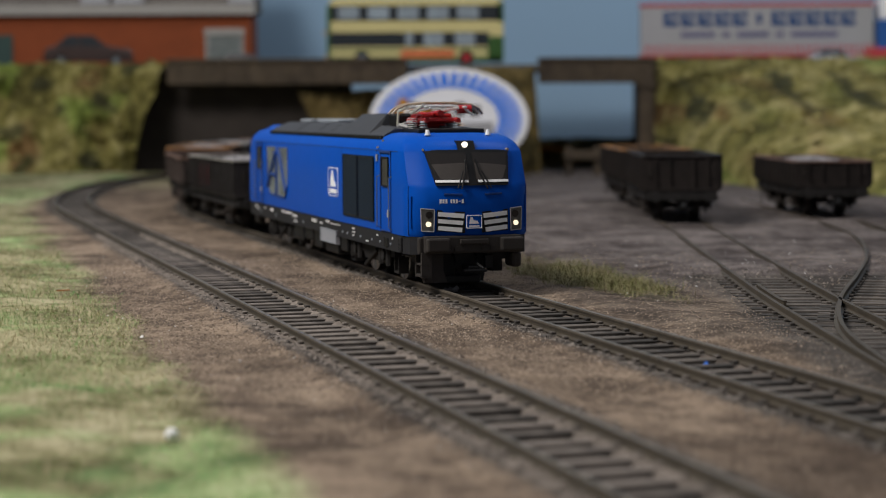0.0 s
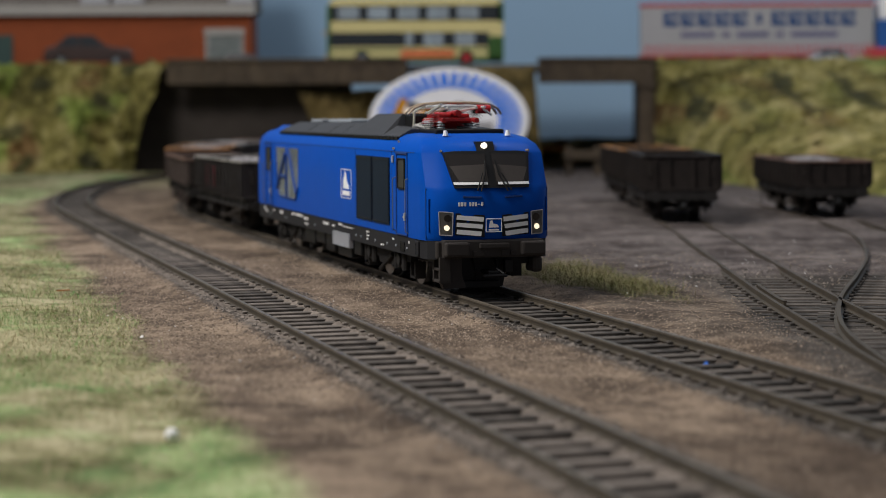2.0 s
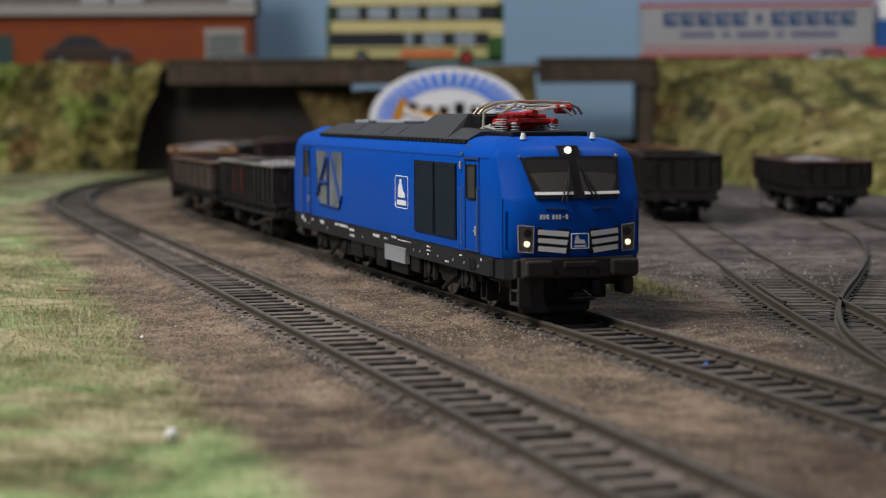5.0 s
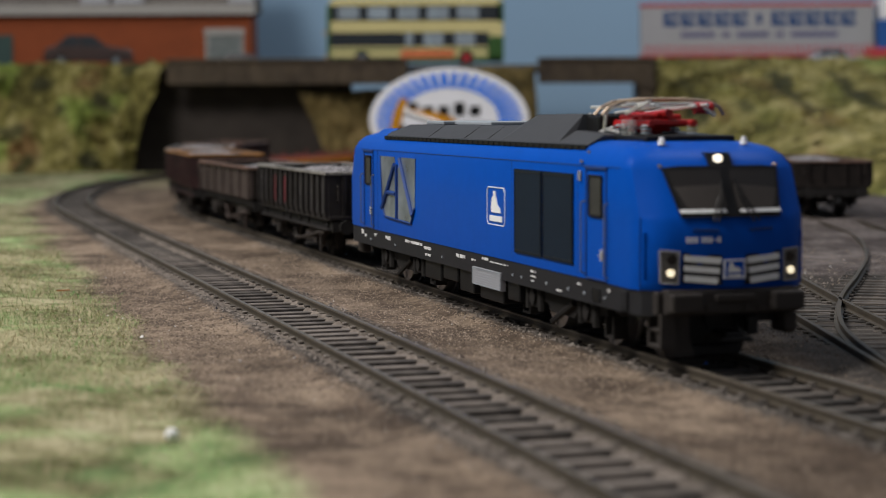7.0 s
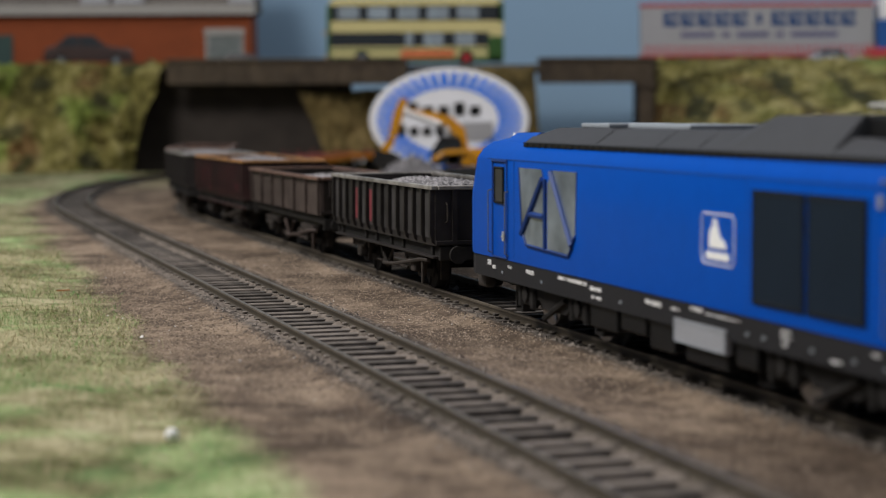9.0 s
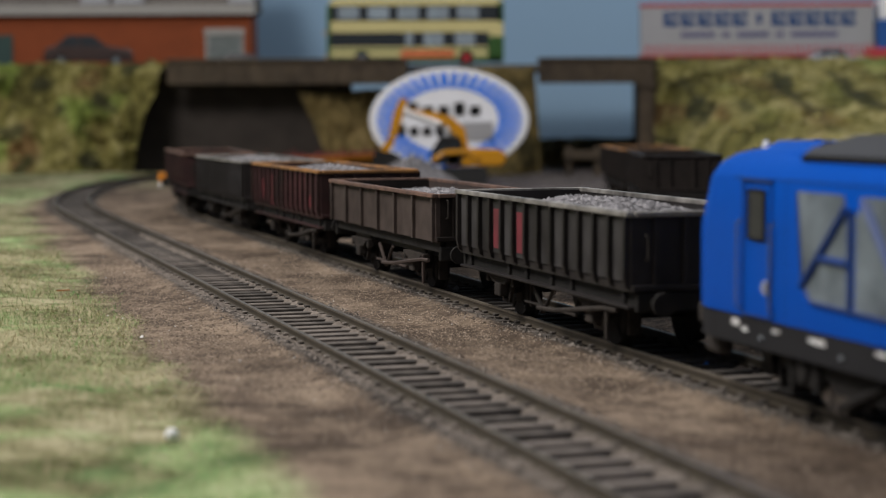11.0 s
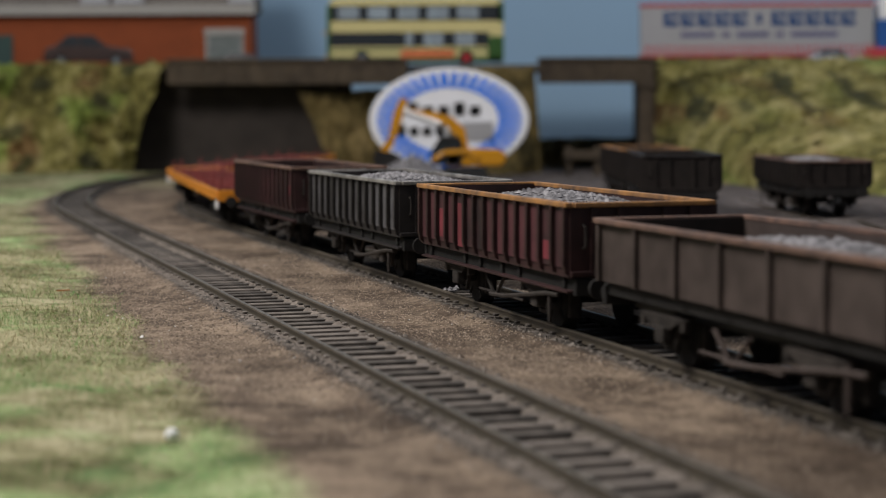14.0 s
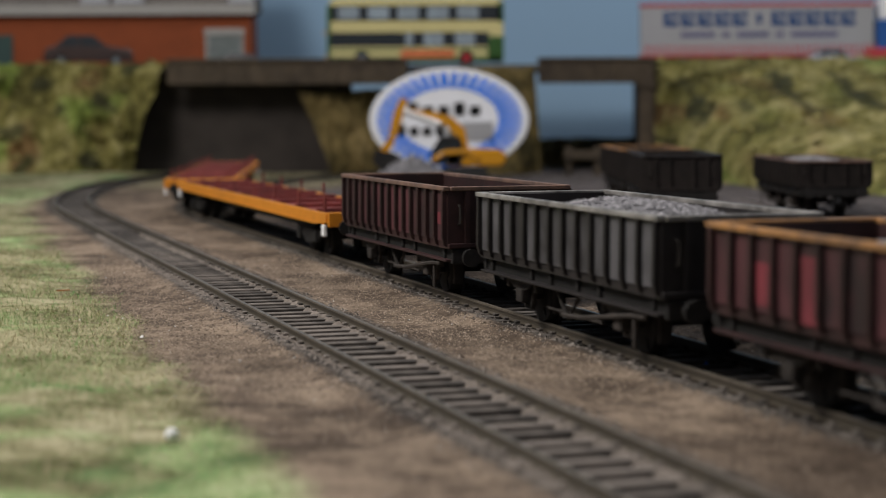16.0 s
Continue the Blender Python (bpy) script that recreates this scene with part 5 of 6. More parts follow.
def build_lorry():
    lo = thing("articulated_lorry", "grey curtain-sided model lorry with blue and red cab", "lorry", m=mmpose(260, 1566, TOPZ, 0, 0, -4))
    L, w = 95.0, 16.5
    block("trailer_body", CURTAIN, lo, -L, L, -w, w, 8, 49, bevel=0.6, label="pale grey curtain sides")
    for z0, z1, nm in ((47.5, 50.5, "roof_edge"), (6.0, 8.4, "lower_rail")):
        block(nm, TR_RED, lo, -L - 0.5, L + 0.5, -w - 0.5, w + 0.5, z0, z1, bevel=0.4, label="dark red edge rail")
    for k in range(44):
        x = -L + 4 + k * 4.35
        block("strap", TR_RED, lo, x, x + 1.5, -w - 0.25, -w, 9, 16)
    x = -76.0
    for word in (5, 1, 5):
        for k in range(word):
            wdt = 4.0 if word == 1 else 11.5
            hgt = 8 if word == 1 else 14
            bm = bmesh.new()
            if word == 1:
                box(bm, x, x + wdt, -w - 0.3, -w, 37.5 - hgt / 2, 37.5 + hgt / 2)
            else:
                box(bm, x, x + 4.6, -w - 0.3, -w, 31.5, 43.5)
                box(bm, x + 4.6, x + wdt, -w - 0.3, -w, 31.5, 36.0)
                box(bm, x + 6.4, x + wdt, -w - 0.3, -w, 38.4, 43.5)
            part("letter_bar", bm, TR_BLUE, lo, "blue lettering as plain bars")
            x += wdt + 2.6
        x += 5.5
    for x0, x1 in ((-62, -34), (-28, -22), (-16, 10), (16, 22), (28, 66)):
        block("text_bar", TR_NAVY, lo, x0, x1, -w - 0.3, -w, 22.5, 26.5, label="small lettering as a plain bar")
    block("chassis", TYRE, lo, -L + 6, L - 4, -8, 8, 4, 8)
    for xx in (-74, -60, -46, 74):
        for y in (-13, 13):
            wheel_part(lo, xx, y, 3.2, 4.2, 5)
    cab = block("cab", CAB_BLUE, lo, L + 3, L + 34, -w, w, 10, 36, bevel=1.5, label="blue cab")
    block("deflector", BOARD_WHITE, cab, L + 5, L + 26, -w + 1, w - 1, 36, 54, bevel=2.0, label="white roof deflector")
    block("cab_skirt", TR_RED, cab, L - 6, L + 35, -w - 0.6, w + 0.6, 3, 13, bevel=1.0, label="red lower cab panel")
    bm = bmesh.new()
    box(bm, L + 14, L + 30, -w - 0.4, -w, 22, 33, 0.3)
    part("cab_window", bm, BUS_GLASS, cab)
    for y in (-13, 13):
        wheel_part(lo, L + 20, y, 5.6, 5.6, 5)


build_lorry()


def build_house():
    ho = thing("brick_building", "orange brick model building with grey roof and white fascia", "building", m=mmpose(0, 0, 0))
    x0, x1, y0, y1 = -620.0, -166.0, 1632.0, 1690.0
    wall = block("wall", BRICK, ho, x0, x1, y0, y1, TOPZ - 4, 134, label="orange brick wall")
    bm = bmesh.new()
    prism(bm, [(y0 - 5, 134), (y1 + 5, 134), (y1 - 10, 190)], x0 - 4, x1 + 4, "x")
    roof = part("roof", bm, SLATE, ho, "grey slate roof")
    bm = bmesh.new()
    box(bm, x0 - 5, x1 + 5, y0 - 7, y0 - 4.4, 130.5, 139.5, 0.6)
    part("fascia", bm, FASCIA, ho, "white painted fascia")
    for xa, xb in ((-312, -288), (-284, -258), (-184, -162)):
        bm = bmesh.new()
        A = [(xa, y0 - 5.6, 140), (xb, y0 - 5.6, 140), (xb, y0 + 20, 167), (xa, y0 + 20, 167)]
        vs = [bm.verts.new(p) for p in A] + [bm.verts.new((p[0], p[1] - 1, p[2] + 1)) for p in A]
        bm.faces.new(vs[:4]), bm.faces.new(vs[4:][::-1])
        for i in range(4):
            bm.faces.new((vs[i], vs[(i + 1) % 4], vs[4 + (i + 1) % 4], vs[4 + i]))
        part("skylight", bm, CURTAIN, roof, "pale roof light")
    wn = block("window", BLIND, ho, -203, -174, y0 - 1, y0 + 1, 91, 113, label="grey-green window")
    block("lintel", FASCIA, wn, -206, -171, y0 - 2.2, y0 + 0.5, 113, 119, bevel=0.4)
    for xa in (-205, -174):
        block("frame", FASCIA, wn, xa, xa + 2, y0 - 1.8, y0 + 0.5, 90, 113.2)
    for k in range(5):
        block("glazing_bar", FASCIA, wn, -203, -174, y0 - 1.5, y0 - 0.9, 93.5 + k * 4, 93.9 + k * 4)
    block("door", GREEN_DOOR, ho, -420, -372, y0 - 1.2, y0 + 1, TOPZ, 114, label="dark green door")


build_house()


# ---- oval name board and digger ----
def build_board():
    bd = thing("oval_sign_board", "white oval sign board with ring of blue bars", "sign", m=mmpose(4.9, 1350, 0))
    zc, a, b = 40.5, 57.4, 37.2
    n = 64
    def ring(r, y):
        return [(a * r * math.cos(2 * math.pi * k / n), y, zc + b * r * math.sin(2 * math.pi * k / n)) for k in range(n)]
    bm = bmesh.new()
    loft(bm, [ring(0.985, -1.5), ring(1.0, -1.0), ring(1.0, 1.0), ring(0.985, 1.5)])
    face = part("panel", bm, BOARD_WHITE, bd, "white oval panel")
    for k in range(40):
        t = 2 * math.pi * (k + 0.5) / 40
        dt = 0.050
        bm = bmesh.new()
        P = [(0.62, -dt), (0.91, -dt), (0.91, dt), (0.62, dt)]
        prism(bm, [(a * r * math.cos(t + d / r * 0.85), zc + b * r * math.sin(t + d / r * 0.85)) for r, d in P], -1.9, -1.4)
        part("blue_bar", bm, BOARD_BLUE, face)
    rows = [(-30 + 11.2 * k, -22.5 + 11.2 * k, 43.5, 53 if k in (0, 3) else 50.5, BLACK) for k in range(5)] + [(-38 + 9.4 * k, -31.5 + 9.4 * k, 29, 37.5 if k in (0, 3) else 35.5, BLACK) for k in range(5)]
    for x0, x1, z0, z1, m in rows + [(9, 32, 25, 39, BOARD_GREY), (-2, 8, 24, 33, BOARD_GREY)]:
        block("sign_lettering", m, face, x0, x1, -1.9, -1.4, z0, z1, bevel=0.5, label="sign lettering as plain bars")
    bm = bmesh.new()
    for x in (-25, 25):
        box(bm, x - 2, x + 2, 1.5, 4.5, BASE - 1, zc, 0.3)
        rod(bm, (x, 3, 25), (x, 22, BASE), 1.2, 8)
    part("stand", bm, BEAM, bd, "timber stand behind the panel")


build_board()


def build_digger():
    dg = thing("excavator", "yellow model excavator with raised arm beside stone heap", "excavator", m=mmpose(9, 1255, BASE + 2.0, 0, 0, 0))
    for y in (-11, 11):
        bm = bmesh.new()
        prism(bm, [(-20, 1), (-17, 0), (17, 0), (20, 1), (22, 5), (20, 9), (17, 10), (-17, 10), (-20, 9), (-22, 5)], y - 4, y + 4)
        part("crawler_track", bm, TYRE, dg)
    bm = bmesh.new()
    prism(bm, [(-8, 11), (30, 11), (33, 14), (33, 20), (28, 22.5), (10, 23), (-8, 19)], -13, 13)
    b = part("body", bm, YELLOW, dg, "glossy yellow engine body")
    bv = b.modifiers.new("soft_edges", "BEVEL")
    bv.width, bv.segments = 1.5 * MM, 2
    bm = bmesh.new()
    prism(bm, [(-16, 12), (2, 12), (4, 20), (2, 30), (-10, 30), (-16, 20)], -13, -2)
    cb = part("cab", bm, BUS_GLASS, dg, "dark glazed cab")
    bm = bmesh.new()
    chain(bm, [(-16, -13.2, 12), (-16, -13.2, 20), (-10, -13.2, 30), (2, -13.2, 30), (4, -13.2, 20), (2, -13.2, 12)], 1.0, 6)
    rod(bm, (-6, -13.2, 12), (-6, -13.2, 30), 0.8, 6)
    part("cab_frame", bm, UNDER, cb)
    bm = bmesh.new()
    chain(bm, [(-15, -13.5, 15), (-8, -13.8, 20), (8, -14, 21), (14, -14, 16)], 1.8, 8)
    part("side_panel", bm, YELLOW, dg)
    bm = bmesh.new()
    prism(bm, [(2, 20), (9, 20), (6, 36), (-3, 44), (-14, 47), (-36, 50), (-37, 46), (-14, 41), (-5, 37), (0, 30)], 1, 6)
    part("boom", bm, YELLOW, dg, "curved yellow boom")
    bm = bmesh.new()
    prism(bm, [(-32, 56), (-37, 56.5), (-42, 46), (-45, 30), (-51, 22), (-47, 18), (-42, 25), (-36, 42)], 0, 5)
    part("stick", bm, YELLOW, dg)
    bm = bmesh.new()
    # ram made thick and pale to stand for the highlight along the boom
    rod(bm, (-35, -0.8, 48), (-10, -0.8, 38.5), 2.0, 10)
    rod(bm, (-10, 3, 36), (-4, 3, 33), 1.2, 8)
    part("hydraulic_ram", bm, STEEL, dg, "pale hydraulic ram, thickened to hold the boom's white highlight")
    bm = bmesh.new()
    prism(bm, [(-54, 22), (-42, 20), (-36, 16), (-40, 9), (-50, 8), (-56, 14)], -5, 11)
    part("bucket", bm, UNDER, dg)


build_digger()


def heap(name, label, cx, cy, rx, ry, h, n, mat, seed):
    rr = random.Random(seed)
    bm = bmesh.new()
    def lev(u, v):
        d = math.hypot(u, v)
        return BASE - 1 + h * max(0, 1 - d) ** 0.9 + 1.2 * noise.noise((u * 4 + seed, v * 4, 0))
    N = 24
    g = [[bm.verts.new((cx + rx * (2 * i / N - 1), cy + ry * (2 * j / N - 1), lev(2 * i / N - 1, 2 * j / N - 1))) for j in range(N + 1)] for i in range(N + 1)]
    for i in range(N):
        for j in range(N):
            bm.faces.new((g[i][j], g[i + 1][j], g[i + 1][j + 1], g[i][j + 1]))
    for k in range(n):
        u, v = rr.uniform(-0.9, 0.9), rr.uniform(-0.9, 0.9)
        lump(bm, (cx + rx * u, cy + ry * v, lev(u, v) + 0.3), rr.uniform(0.8, 2.0), 0.8, k)
    return single(name, bm, mat, label, "stone heap", kind="stuff")


heap("stone_heap", "heap of grey stone before the excavator", -20, 1238, 34, 20, 22, 500, STONE, 5)

# timber buffer stop at the yard's end
bs = thing("buffer_stop", "dark timber buffer stop at the end of the yard", "buffer stop", m=mmpose(108, 1440, BASE))
for x in (-11, 11):
    block("post", BEAM, bs, x - 2.5, x + 2.5, -2.5, 2.5, 0, 22, bevel=0.4)
    bm = bmesh.new()
    rod(bm, (x, 0, 18), (x, 22, 0), 1.8, 6)
    part("strut", bm, BEAM, bs)
block("cross_beam", BEAM, bs, -15, 15, -5, -2, 12, 19, bevel=0.5)

# low dark scrub along the foot of the bank behind the yard
bank("hedge_far", "low green scrub behind the yard", [(70, 1660), (120, 1650), (175, 1660)], [(70, 1675), (120, 1670), (175, 1675)], 40, 14, brown_zone, 3.0, 4.0, 10.0, 22.0)

# ---- the train ----
loco = build_loco()
wagons = [
    build_wagon("black ribbed open wagon with grey rim, loaded with stone", W_BLACK, RIM_GREY_LIT, 14, (7.0, 0.9), ((3, (3, 12)), (5, (3, 12))), 108, 28.4, False, 1),
    build_wagon("brown plain-sided open wagon with rusty rim, stone load", W_BROWN, RIM_PLAIN, 7, (6.0, 0.7), (), 112, 26.4, True, 2),
    build_wagon("maroon ribbed open wagon with rusty orange rim", W_MAROON, RIM_RUST, 15, (7.0, 0.85), ((2, (3, 10)), (4, (1.5, 12)), (12, (3, 7))), 109, 28.6, False, 3),
    build_wagon("dark grey ribbed open wagon heaped with stone", W_GREY, RIM_GREY_LIT, 14, (7.5, 0.8), (), 106, 28.4, False, 4),
    build_wagon("maroon ribbed open wagon, nearly empty", W_MAROON, RIM_PLAIN, 15, None, ((13, (6, 9)),), 106, 28.6, False, 5),
]
flat_a = build_flat()
flat_b = build_flat()
TRAIN = [(loco, 0.0, 61.0)] + [(w, o, 29.0) for w, o in zip(wagons, (-198.5, -329.0, -455.5, -584.5, -717.0))] + [(flat_a, -944.0, 112.0), (flat_b, -1257.0, 112.0)]

# wagons standing in the yard
spins = len(SPIN)
build_wagon("dark brown empty open wagon standing in the yard", W_DARK, W_RIB, 13, None, (), 106, 28.4, False, 6, m=mmpose(102.3, 840, 0, 0, 0, 88.0), group="yard wagons")
build_wagon("rusty brown open wagon standing in the yard", W_DARK, RIM_RUST, 13, None, (), 106, 28.4, False, 7, m=mmpose(103.0, 962, 0, 0, 0, 90.5), group="yard wagons")
build_wagon("dark brown open wagon with stone load in the yard", W_DARK, RIM_PLAIN, 13, (7.2, 0.95), (), 104, 25.0, False, 8, m=mmpose(170, 868, 0, 0, 0, 90.5), group="yard wagons")
del SPIN[spins:]


# ---- loose grit, ballast, grass fibres and litter ----
def stones_mesh(name, places, mat, label, category):
    """places: x, y, z, size. Irregular four-sided grains in one mesh."""
    n = len(places)
    P = np.array(places)
    g = np.random.RandomState(11)
    a = g.rand(n) * 2 * np.pi
    base = np.array([[1, 0, -0.35], [-0.5, 0.87, -0.35], [-0.5, -0.87, -0.35], [0, 0, 0.5]])
    V = np.repeat(base[None], n, 0) * (0.65 + 0.7 * g.rand(n, 4, 1))
    c, s = np.cos(a)[:, None], np.sin(a)[:, None]
    X, Y = V[..., 0] * c - V[..., 1] * s, V[..., 0] * s + V[..., 1] * c
    V = np.stack([X, Y, V[..., 2]], -1) * P[:, 3][:, None, None] + P[:, None, :3]
    F = (np.array([[0, 2, 1], [0, 1, 3], [1, 2, 3], [2, 0, 3]])[None] + 4 * np.arange(n)[:, None, None]).reshape(-1, 3)
    me = bpy.data.meshes.new(name)
    me.from_pydata((V.reshape(-1, 3) * MM).tolist(), [], F.tolist())
    me.materials.append(mat)
    return tagged(new(name, me), label, category, kind="stuff")


def scatter(count, x0, x1, y0, y1, want, size, lift, seed, near=1.6):
    rr = random.Random(seed)
    out = []
    while count > 0:
        count -= 1
        y = y0 + (y1 - y0) * rr.random() ** near
        x = rr.uniform(x0, x1)
        if rr.random() < want(x, y):
            out.append((x, y, ground_height(x, y) + lift, rr.uniform(*size) * (1.0 if rr.random() < 0.97 else 1.8)))
    return out


def earth(x, y):
    d, e = track_dist(NEAR, x, y), track_dist(MAIN, x, y)
    if abs(d) < 15.5 or abs(e) < 15.5 or d < grass_edge(y) - 14 or abs(x - siding_x(y)) < 12:
        return 0.0
    if e > 75:
        return 0.12
    if e > 20:
        return 0.3
    return 1.0 if d > grass_edge(y) else 0.3


def ballast(x, y):
    d, e = abs(track_dist(NEAR, x, y)), abs(track_dist(MAIN, x, y))
    k = min(d, e, abs(x - siding_x(y)) + (0 if y < 560 else 99))
    return 0.8 if 10.3 < k < 17.5 else 0.3 if 5.2 < k < 7.3 else 0.06 if k < 5.2 else 0.0


PEB = []
for y0, y1, n in ((225, 330, 10000), (330, 480, 85000), (480, 640, 75000), (640, 950, 26000)):
    PEB += scatter(n, -0.16 * y0 - 70, 0.22 * y1 + 20, y0, y1, earth, (0.12, 0.33), 0.03, 20 + y0, 1.0)
stones_mesh("grit", PEB, PEBBLE, "fine brown grit strewn over the earth", "grit")
BAL = []
for y0, y1, n in ((225, 480, 42000), (480, 700, 30000)):
    BAL += scatter(n, -0.16 * y0 - 60, 0.22 * y1 + 20, y0, y1, ballast, (0.2, 0.48), -0.05, 60 + y0, 1.0)
stones_mesh("ballast", BAL, CLINKER, "dark grey-brown ballast along the sleepers", "ballast")


def shoulder(name, line, s0, s1, phase, cover, mat, label):
    """Fine dust and grit packed round the sleepers: level with them beside the rails, with hollows between their ends."""
    verts, faces = [], []
    for lo, hi, n in ((-16.8, -9.4, 14), (-8.1, -4.2, 8), (4.2, 8.1, 8), (9.4, 16.8, 14)):
        rows = int((s1 - s0) / 0.75)
        base = len(verts)
        for i in range(rows + 1):
            s = s0 + (s1 - s0) * i / rows
            gap = abs(((s - phase) / 7.9) % 1.0 - 0.5) * 7.9
            for j in range(n + 1):
                lat = lo + (hi - lo) * j / n
                x, y, _ = line.at(s, lat)
                a = abs(lat)
                rough = noise.noise((x * 0.9, y * 0.9, 7.0)) * 0.28 + noise.noise((x * 0.3, y * 0.3, 3.0)) * 0.35
                keep = cover + 0.55 * noise.noise((x * 0.06, y * 0.06, 40.0))
                hollow = max(0.0, 1 - (gap / 2.0) ** 2) * max(0.0, 1 - ((a - 11.6) / 1.9) ** 2) if a > 9 else max(0.0, 1 - (gap / 1.5) ** 2) * max(0.0, 1 - ((a - 6.6) / 1.2) ** 2) * 0.7
                if a > 9:
                    z = -1.75 - 1.5 * smooth(12.5, 16.6, a) - 1.7 * hollow
                else:
                    z = -1.7 - 2.2 * smooth(6.6, 4.3, a) - 1.3 * hollow
                verts.append((x * MM, y * MM, (z + rough - 0.9 * max(0.0, 0.75 - keep)) * MM))
        for i in range(rows):
            for j in range(n):
                k = base + i * (n + 1) + j
                faces.append((k, k + 1, k + n + 2, k + n + 1))
    me = bpy.data.meshes.new(name)
    me.from_pydata(verts, [], faces)
    me.materials.append(mat)
    for p in me.polygons:
        p.use_smooth = True
    return tagged(new(name, me), label, "ballast", kind="stuff")


shoulder("near_ballast", NEAR, -330, 260, -1120, 0.85, DUST, "grey-brown dusty ballast packed round the near sleepers")
shoulder("main_ballast", MAIN, -300, 300, -1000, 0.12, CINDER, "grey-brown ballast packed round the main track sleepers")


def coarse(x, y):
    k = min(abs(track_dist(NEAR, x, y)), abs(track_dist(MAIN, x, y)))
    if 525 < y < 575 and abs(x - siding_x(y)) < 26:
        return 0.45
    clump = 0.5 + 0.9 * noise.noise((x * 0.25, y * 0.25, 31.0))
    return clump if 10.2 < k < 15.0 else 0.4 * clump if 5.0 < k < 7.2 else 0.0


LUMPS = []
for y0, y1, n in ((225, 480, 22000), (480, 700, 14000)):
    LUMPS += scatter(n, -0.16 * y0 - 60, 0.22 * y1 + 20, y0, y1, coarse, (0.28, 0.62), 0.25, 80 + y0, 1.0)
stones_mesh("coarse_ballast", LUMPS, CLINKER, "coarse brown ballast heaped over the sleeper ends", "ballast")


def blades(name, places, mat, label, lengths, seed, thin=1.0, bend=0.95):
    n = len(places)
    P = np.array(places)
    g = np.random.RandomState(seed)
    a, lean = g.rand(n) * 2 * np.pi, g.rand(n) * bend + 0.5
    L = lengths[0] + (lengths[1] - lengths[0]) * g.rand(n) ** 1.6
    wd = (0.05 + 0.08 * g.rand(n)) * thin
    px, py = np.cos(a), np.sin(a)
    up = np.stack([px * np.sin(lean), py * np.sin(lean), np.cos(lean)], -1)
    side = np.stack([-py, px, np.zeros(n)], -1) * wd[:, None]
    mid = P + up * (L * 0.55)[:, None]
    tip = mid + (up + np.stack([px, py, -0.5 * np.ones(n)], -1) * 0.4) * (L * 0.45)[:, None]
    V = np.stack([P - side, P + side, mid + side * 0.7, mid - side * 0.7, tip], 1)
    faces = []
    for k in range(n):
        b = 5 * k
        faces.append((b, b + 1, b + 2, b + 3))
        faces.append((b + 3, b + 2, b + 4))
    me = bpy.data.meshes.new(name)
    me.from_pydata((V.reshape(-1, 3) * MM).tolist(), [], faces)
    me.materials.append(mat)
    return tagged(new(name, me), label, "grass", kind="stuff")


def grassy(x, y):
    z = ground_zone(x, y)[0]
    return z * (0.55 + 0.6 * noise.noise((x * 0.05, y * 0.05, 12.0))) if track_dist(NEAR, x, y) < -20 else 0.0


def tufty(x, y):
    e = track_dist(MAIN, x, y)
    if e < 17 or abs(x - siding_x(y)) < 14:
        return 0.0
    u, v = (x - 43 - (545 - y) * 0.26) / 17.0, (y - 545) / 56.0
    return max(0.0, 1.1 - math.hypot(u, v) + 0.5 * noise.noise((x * 0.1, y * 0.1, 3.0)))


G = []
for y0, y1, n in ((215, 330, 28000), (330, 480, 95000), (480, 700, 90000), (700, 1000, 26000)):
    G += [p[:3] for p in scatter(n, -0.245 * y1 - 12, -0.10 * y0 + 10, y0, y1, grassy, (1, 1), -0.2, 100 + y0, 1.0)]
blades("grass", G, GRASS, "short green and straw static grass", (0.8, 3.8), 5, 0.6, 1.15)
T = [p[:3] for p in scatter(150000, 15, 95, 470, 640, tufty, (1, 1), -0.2, 300, 1.0)]
blades("grass_tuft", T, GRASS_DRY, "wispy yellow-green grass beside the track", (1.5, 6.0), 6, 0.55, 1.2)

# white grains standing for glints, yard specks, and a dead leaf on the grass
FLECKS = []
for x, y, r in ((-66.5, 411.0, 0.6), (-86, 440, 0.4), (-77, 447, 0.35), (-82, 455, 0.3), (-40, 365, 0.3), (-64, 470, 0.3), (-20, 395, 0.25), (-8, 440, 0.25)):
    FLECKS.append((x, y, ground_height(x, y) + 0.9, r))
for k in range(160):
    y = rnd.uniform(240, 700)
    x = rnd.uniform(-0.24 * y, 0.02 * y)
    if abs(track_dist(NEAR, x, y)) > 16:
        FLECKS.append((x, y, ground_height(x, y) + 0.5, rnd.uniform(0.1, 0.24)))
for k in range(70):
    y = rnd.uniform(470, 700)
    x = siding_x(y) + rnd.gauss(8, 22)
    FLECKS.append((x, y, ground_height(x, y) + 0.35, rnd.uniform(0.12, 0.34)))
stones_mesh("bright_fleck", FLECKS, GLINT, "tiny white flecks holding glints on grass, and pale yard specks", "litter")
# white ball that holds the larger glint in its colour and size
bm = bmesh.new()
bmesh.ops.create_icosphere(bm, subdivisions=2, radius=1.15, matrix=Matrix.Translation((-41.6, 283.5, ground_height(-41.6, 283.5) + 1.0)))
single("glint_bead", bm, GLINT, "small white bead on the grass, enlarged to hold a glint", "bead", smooth=True)
bm = bmesh.new()
lx, ly = -104.0, 508.0
lz = ground_height(lx, ly) + 1.6
prism(bm, [(lx - 1.5, ly), (lx, ly + 1.6), (lx + 1.8, ly + 2.6), (lx + 0.6, ly + 0.4)], lz, lz + 0.25, "z")
single("dead_leaf", bm, BARK, "small orange dead leaf on the grass", "leaf")
bm = bmesh.new()
lump(bm, (51.2, 362.0, -2.0), 0.8, 0.8, 4)
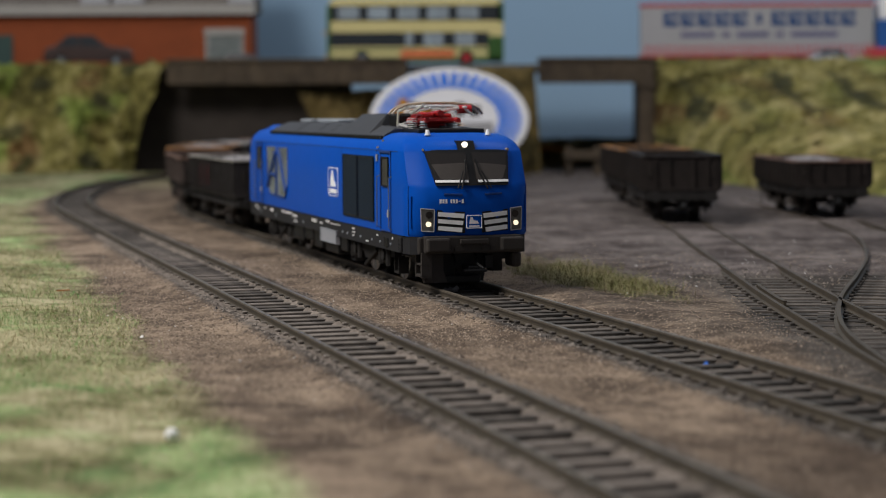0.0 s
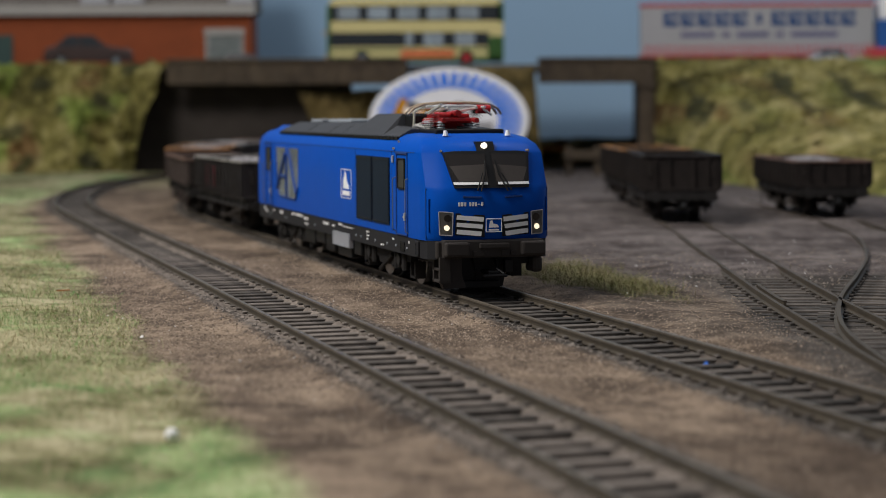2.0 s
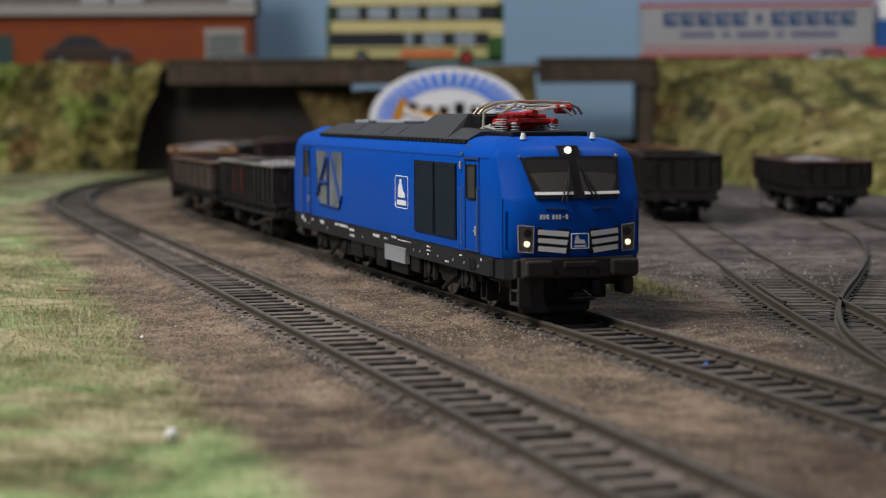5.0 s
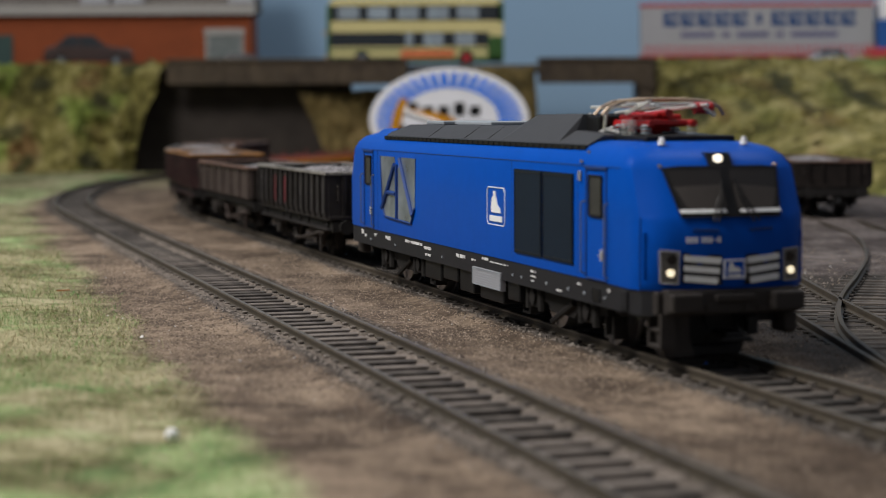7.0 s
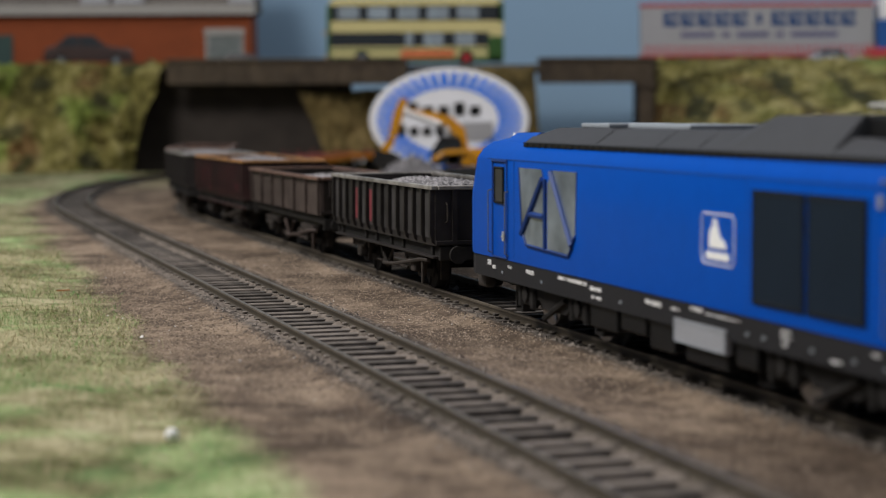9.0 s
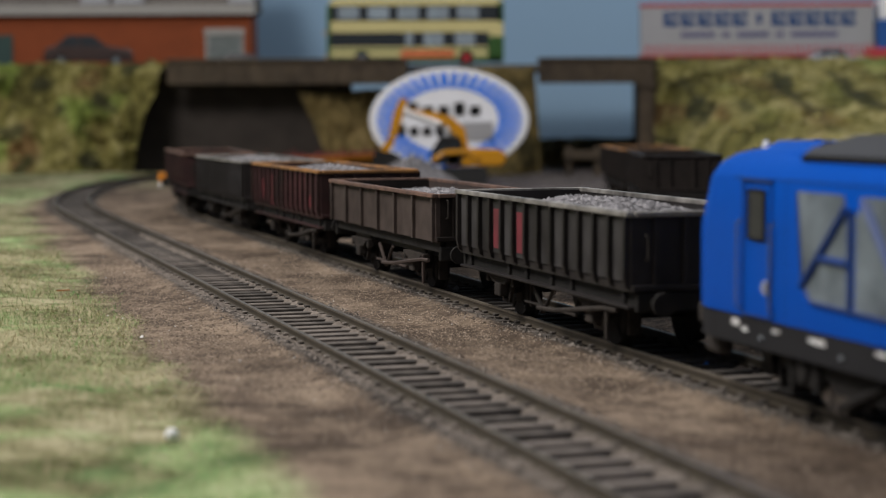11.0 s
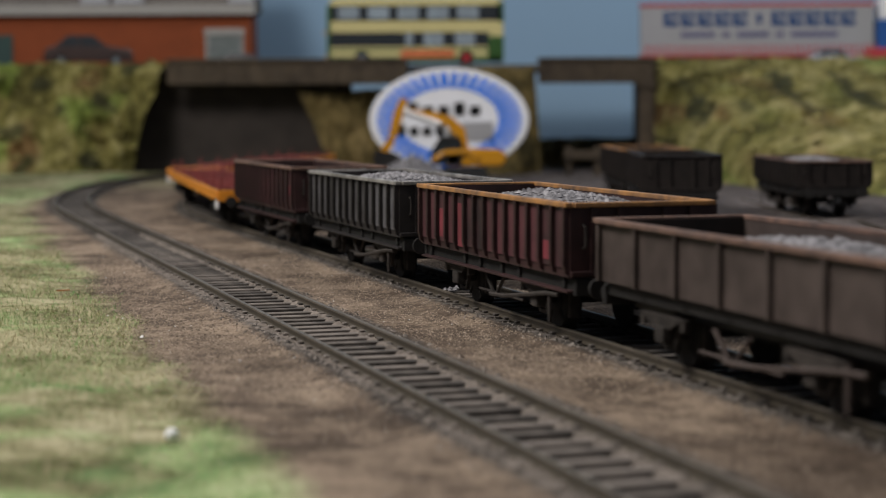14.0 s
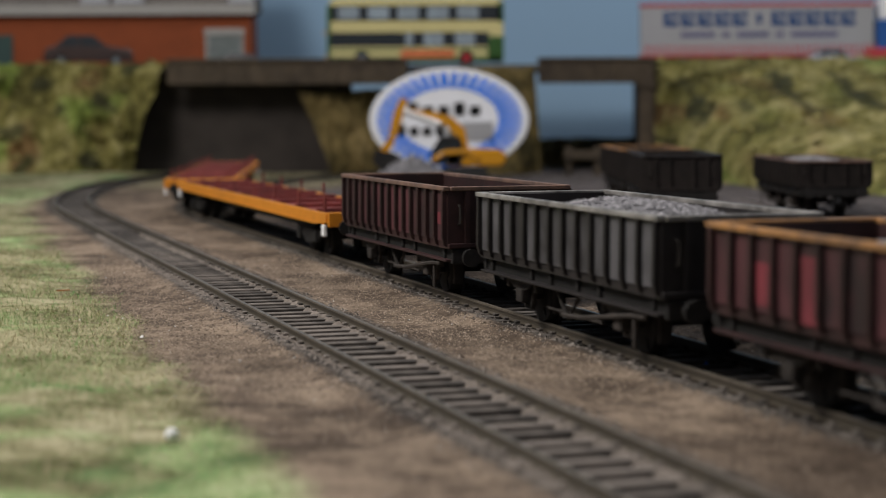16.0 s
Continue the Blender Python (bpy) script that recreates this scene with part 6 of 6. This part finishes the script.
single("blue_chip", bm, BOARD_BLUE, "small blue chip lying between the rails", "litter")
bm = bmesh.new()
for k in range(7):
    lump(bm, (rnd.uniform(-1.5, 1.8), rnd.uniform(-2.5, 2.5), 0.4 + rnd.random()), rnd.uniform(0.6, 1.1), 0.8, 40 + k)
single("ballast_clump", bm, STONE, "small clump of pale stones by the rail", "stones", m=mmpose(2.0, 508, BASE + 0.6))


# ---- how the train moves: seconds and millimetres along the line ----
RUN = [(0, -157.8), (0.5, -155.6), (1, -151.3), (1.5, -146.6), (2, -141.2), (2.5, -134.0), (3, -125.8), (3.5, -116.6), (4, -105.5), (4.6, -90.6), (5.2, -73.6), (5.9, -49.8),
       (6.5, -25.8), (7, 0), (7.5, 28.2), (8, 57.2), (8.5, 86.9), (9, 117), (9.7, 160), (10.4, 205), (11, 246), (11.5, 280.5), (12, 315.5), (12.5, 351), (13, 388), (13.5, 427.6),
       (14, 470), (14.5, 514), (15, 557.5), (15.5, 601.4), (16, 647.2)]


def run_at(t):
    """Smooth way along the line at t seconds."""
    k = max(i for i in range(len(RUN) - 1) if RUN[i][0] <= t or i == 0)
    def slope(i):
        a, b = RUN[max(0, i - 1)], RUN[min(len(RUN) - 1, i + 1)]
        return (b[1] - a[1]) / (b[0] - a[0])
    (t0, s0), (t1, s1) = RUN[k], RUN[k + 1]
    h = t1 - t0
    u = (t - t0) / h
    return (2 * u ** 3 - 3 * u ** 2 + 1) * s0 + (u ** 3 - 2 * u ** 2 + u) * h * slope(k) + (3 * u ** 2 - 2 * u ** 3) * s1 + (u ** 3 - u ** 2) * h * slope(k + 1)


def motions():
    for ob, off, b in TRAIN:
        rows = []
        for k in range(81):
            t = k * 0.2
            s = run_at(t) + off
            x1, y1, _ = MAIN.at(s + b)
            x2, y2, _ = MAIN.at(s - b)
            rows.append((t, mmpose((x1 + x2) / 2, (y1 + y2) / 2, 0, 0, 0, math.degrees(math.atan2(y1 - y2, x1 - x2)))))
        walk(ob, rows)
    for ob, x, r in SPIN:
        rows = []
        for k in range(161):
            t = k * 0.1
            rows.append((t, mmpose(x, 0, r) @ Matrix.Rotation((run_at(t) - RUN[0][1]) / r, 4, "Y")))
        walk(ob, rows)


motions()
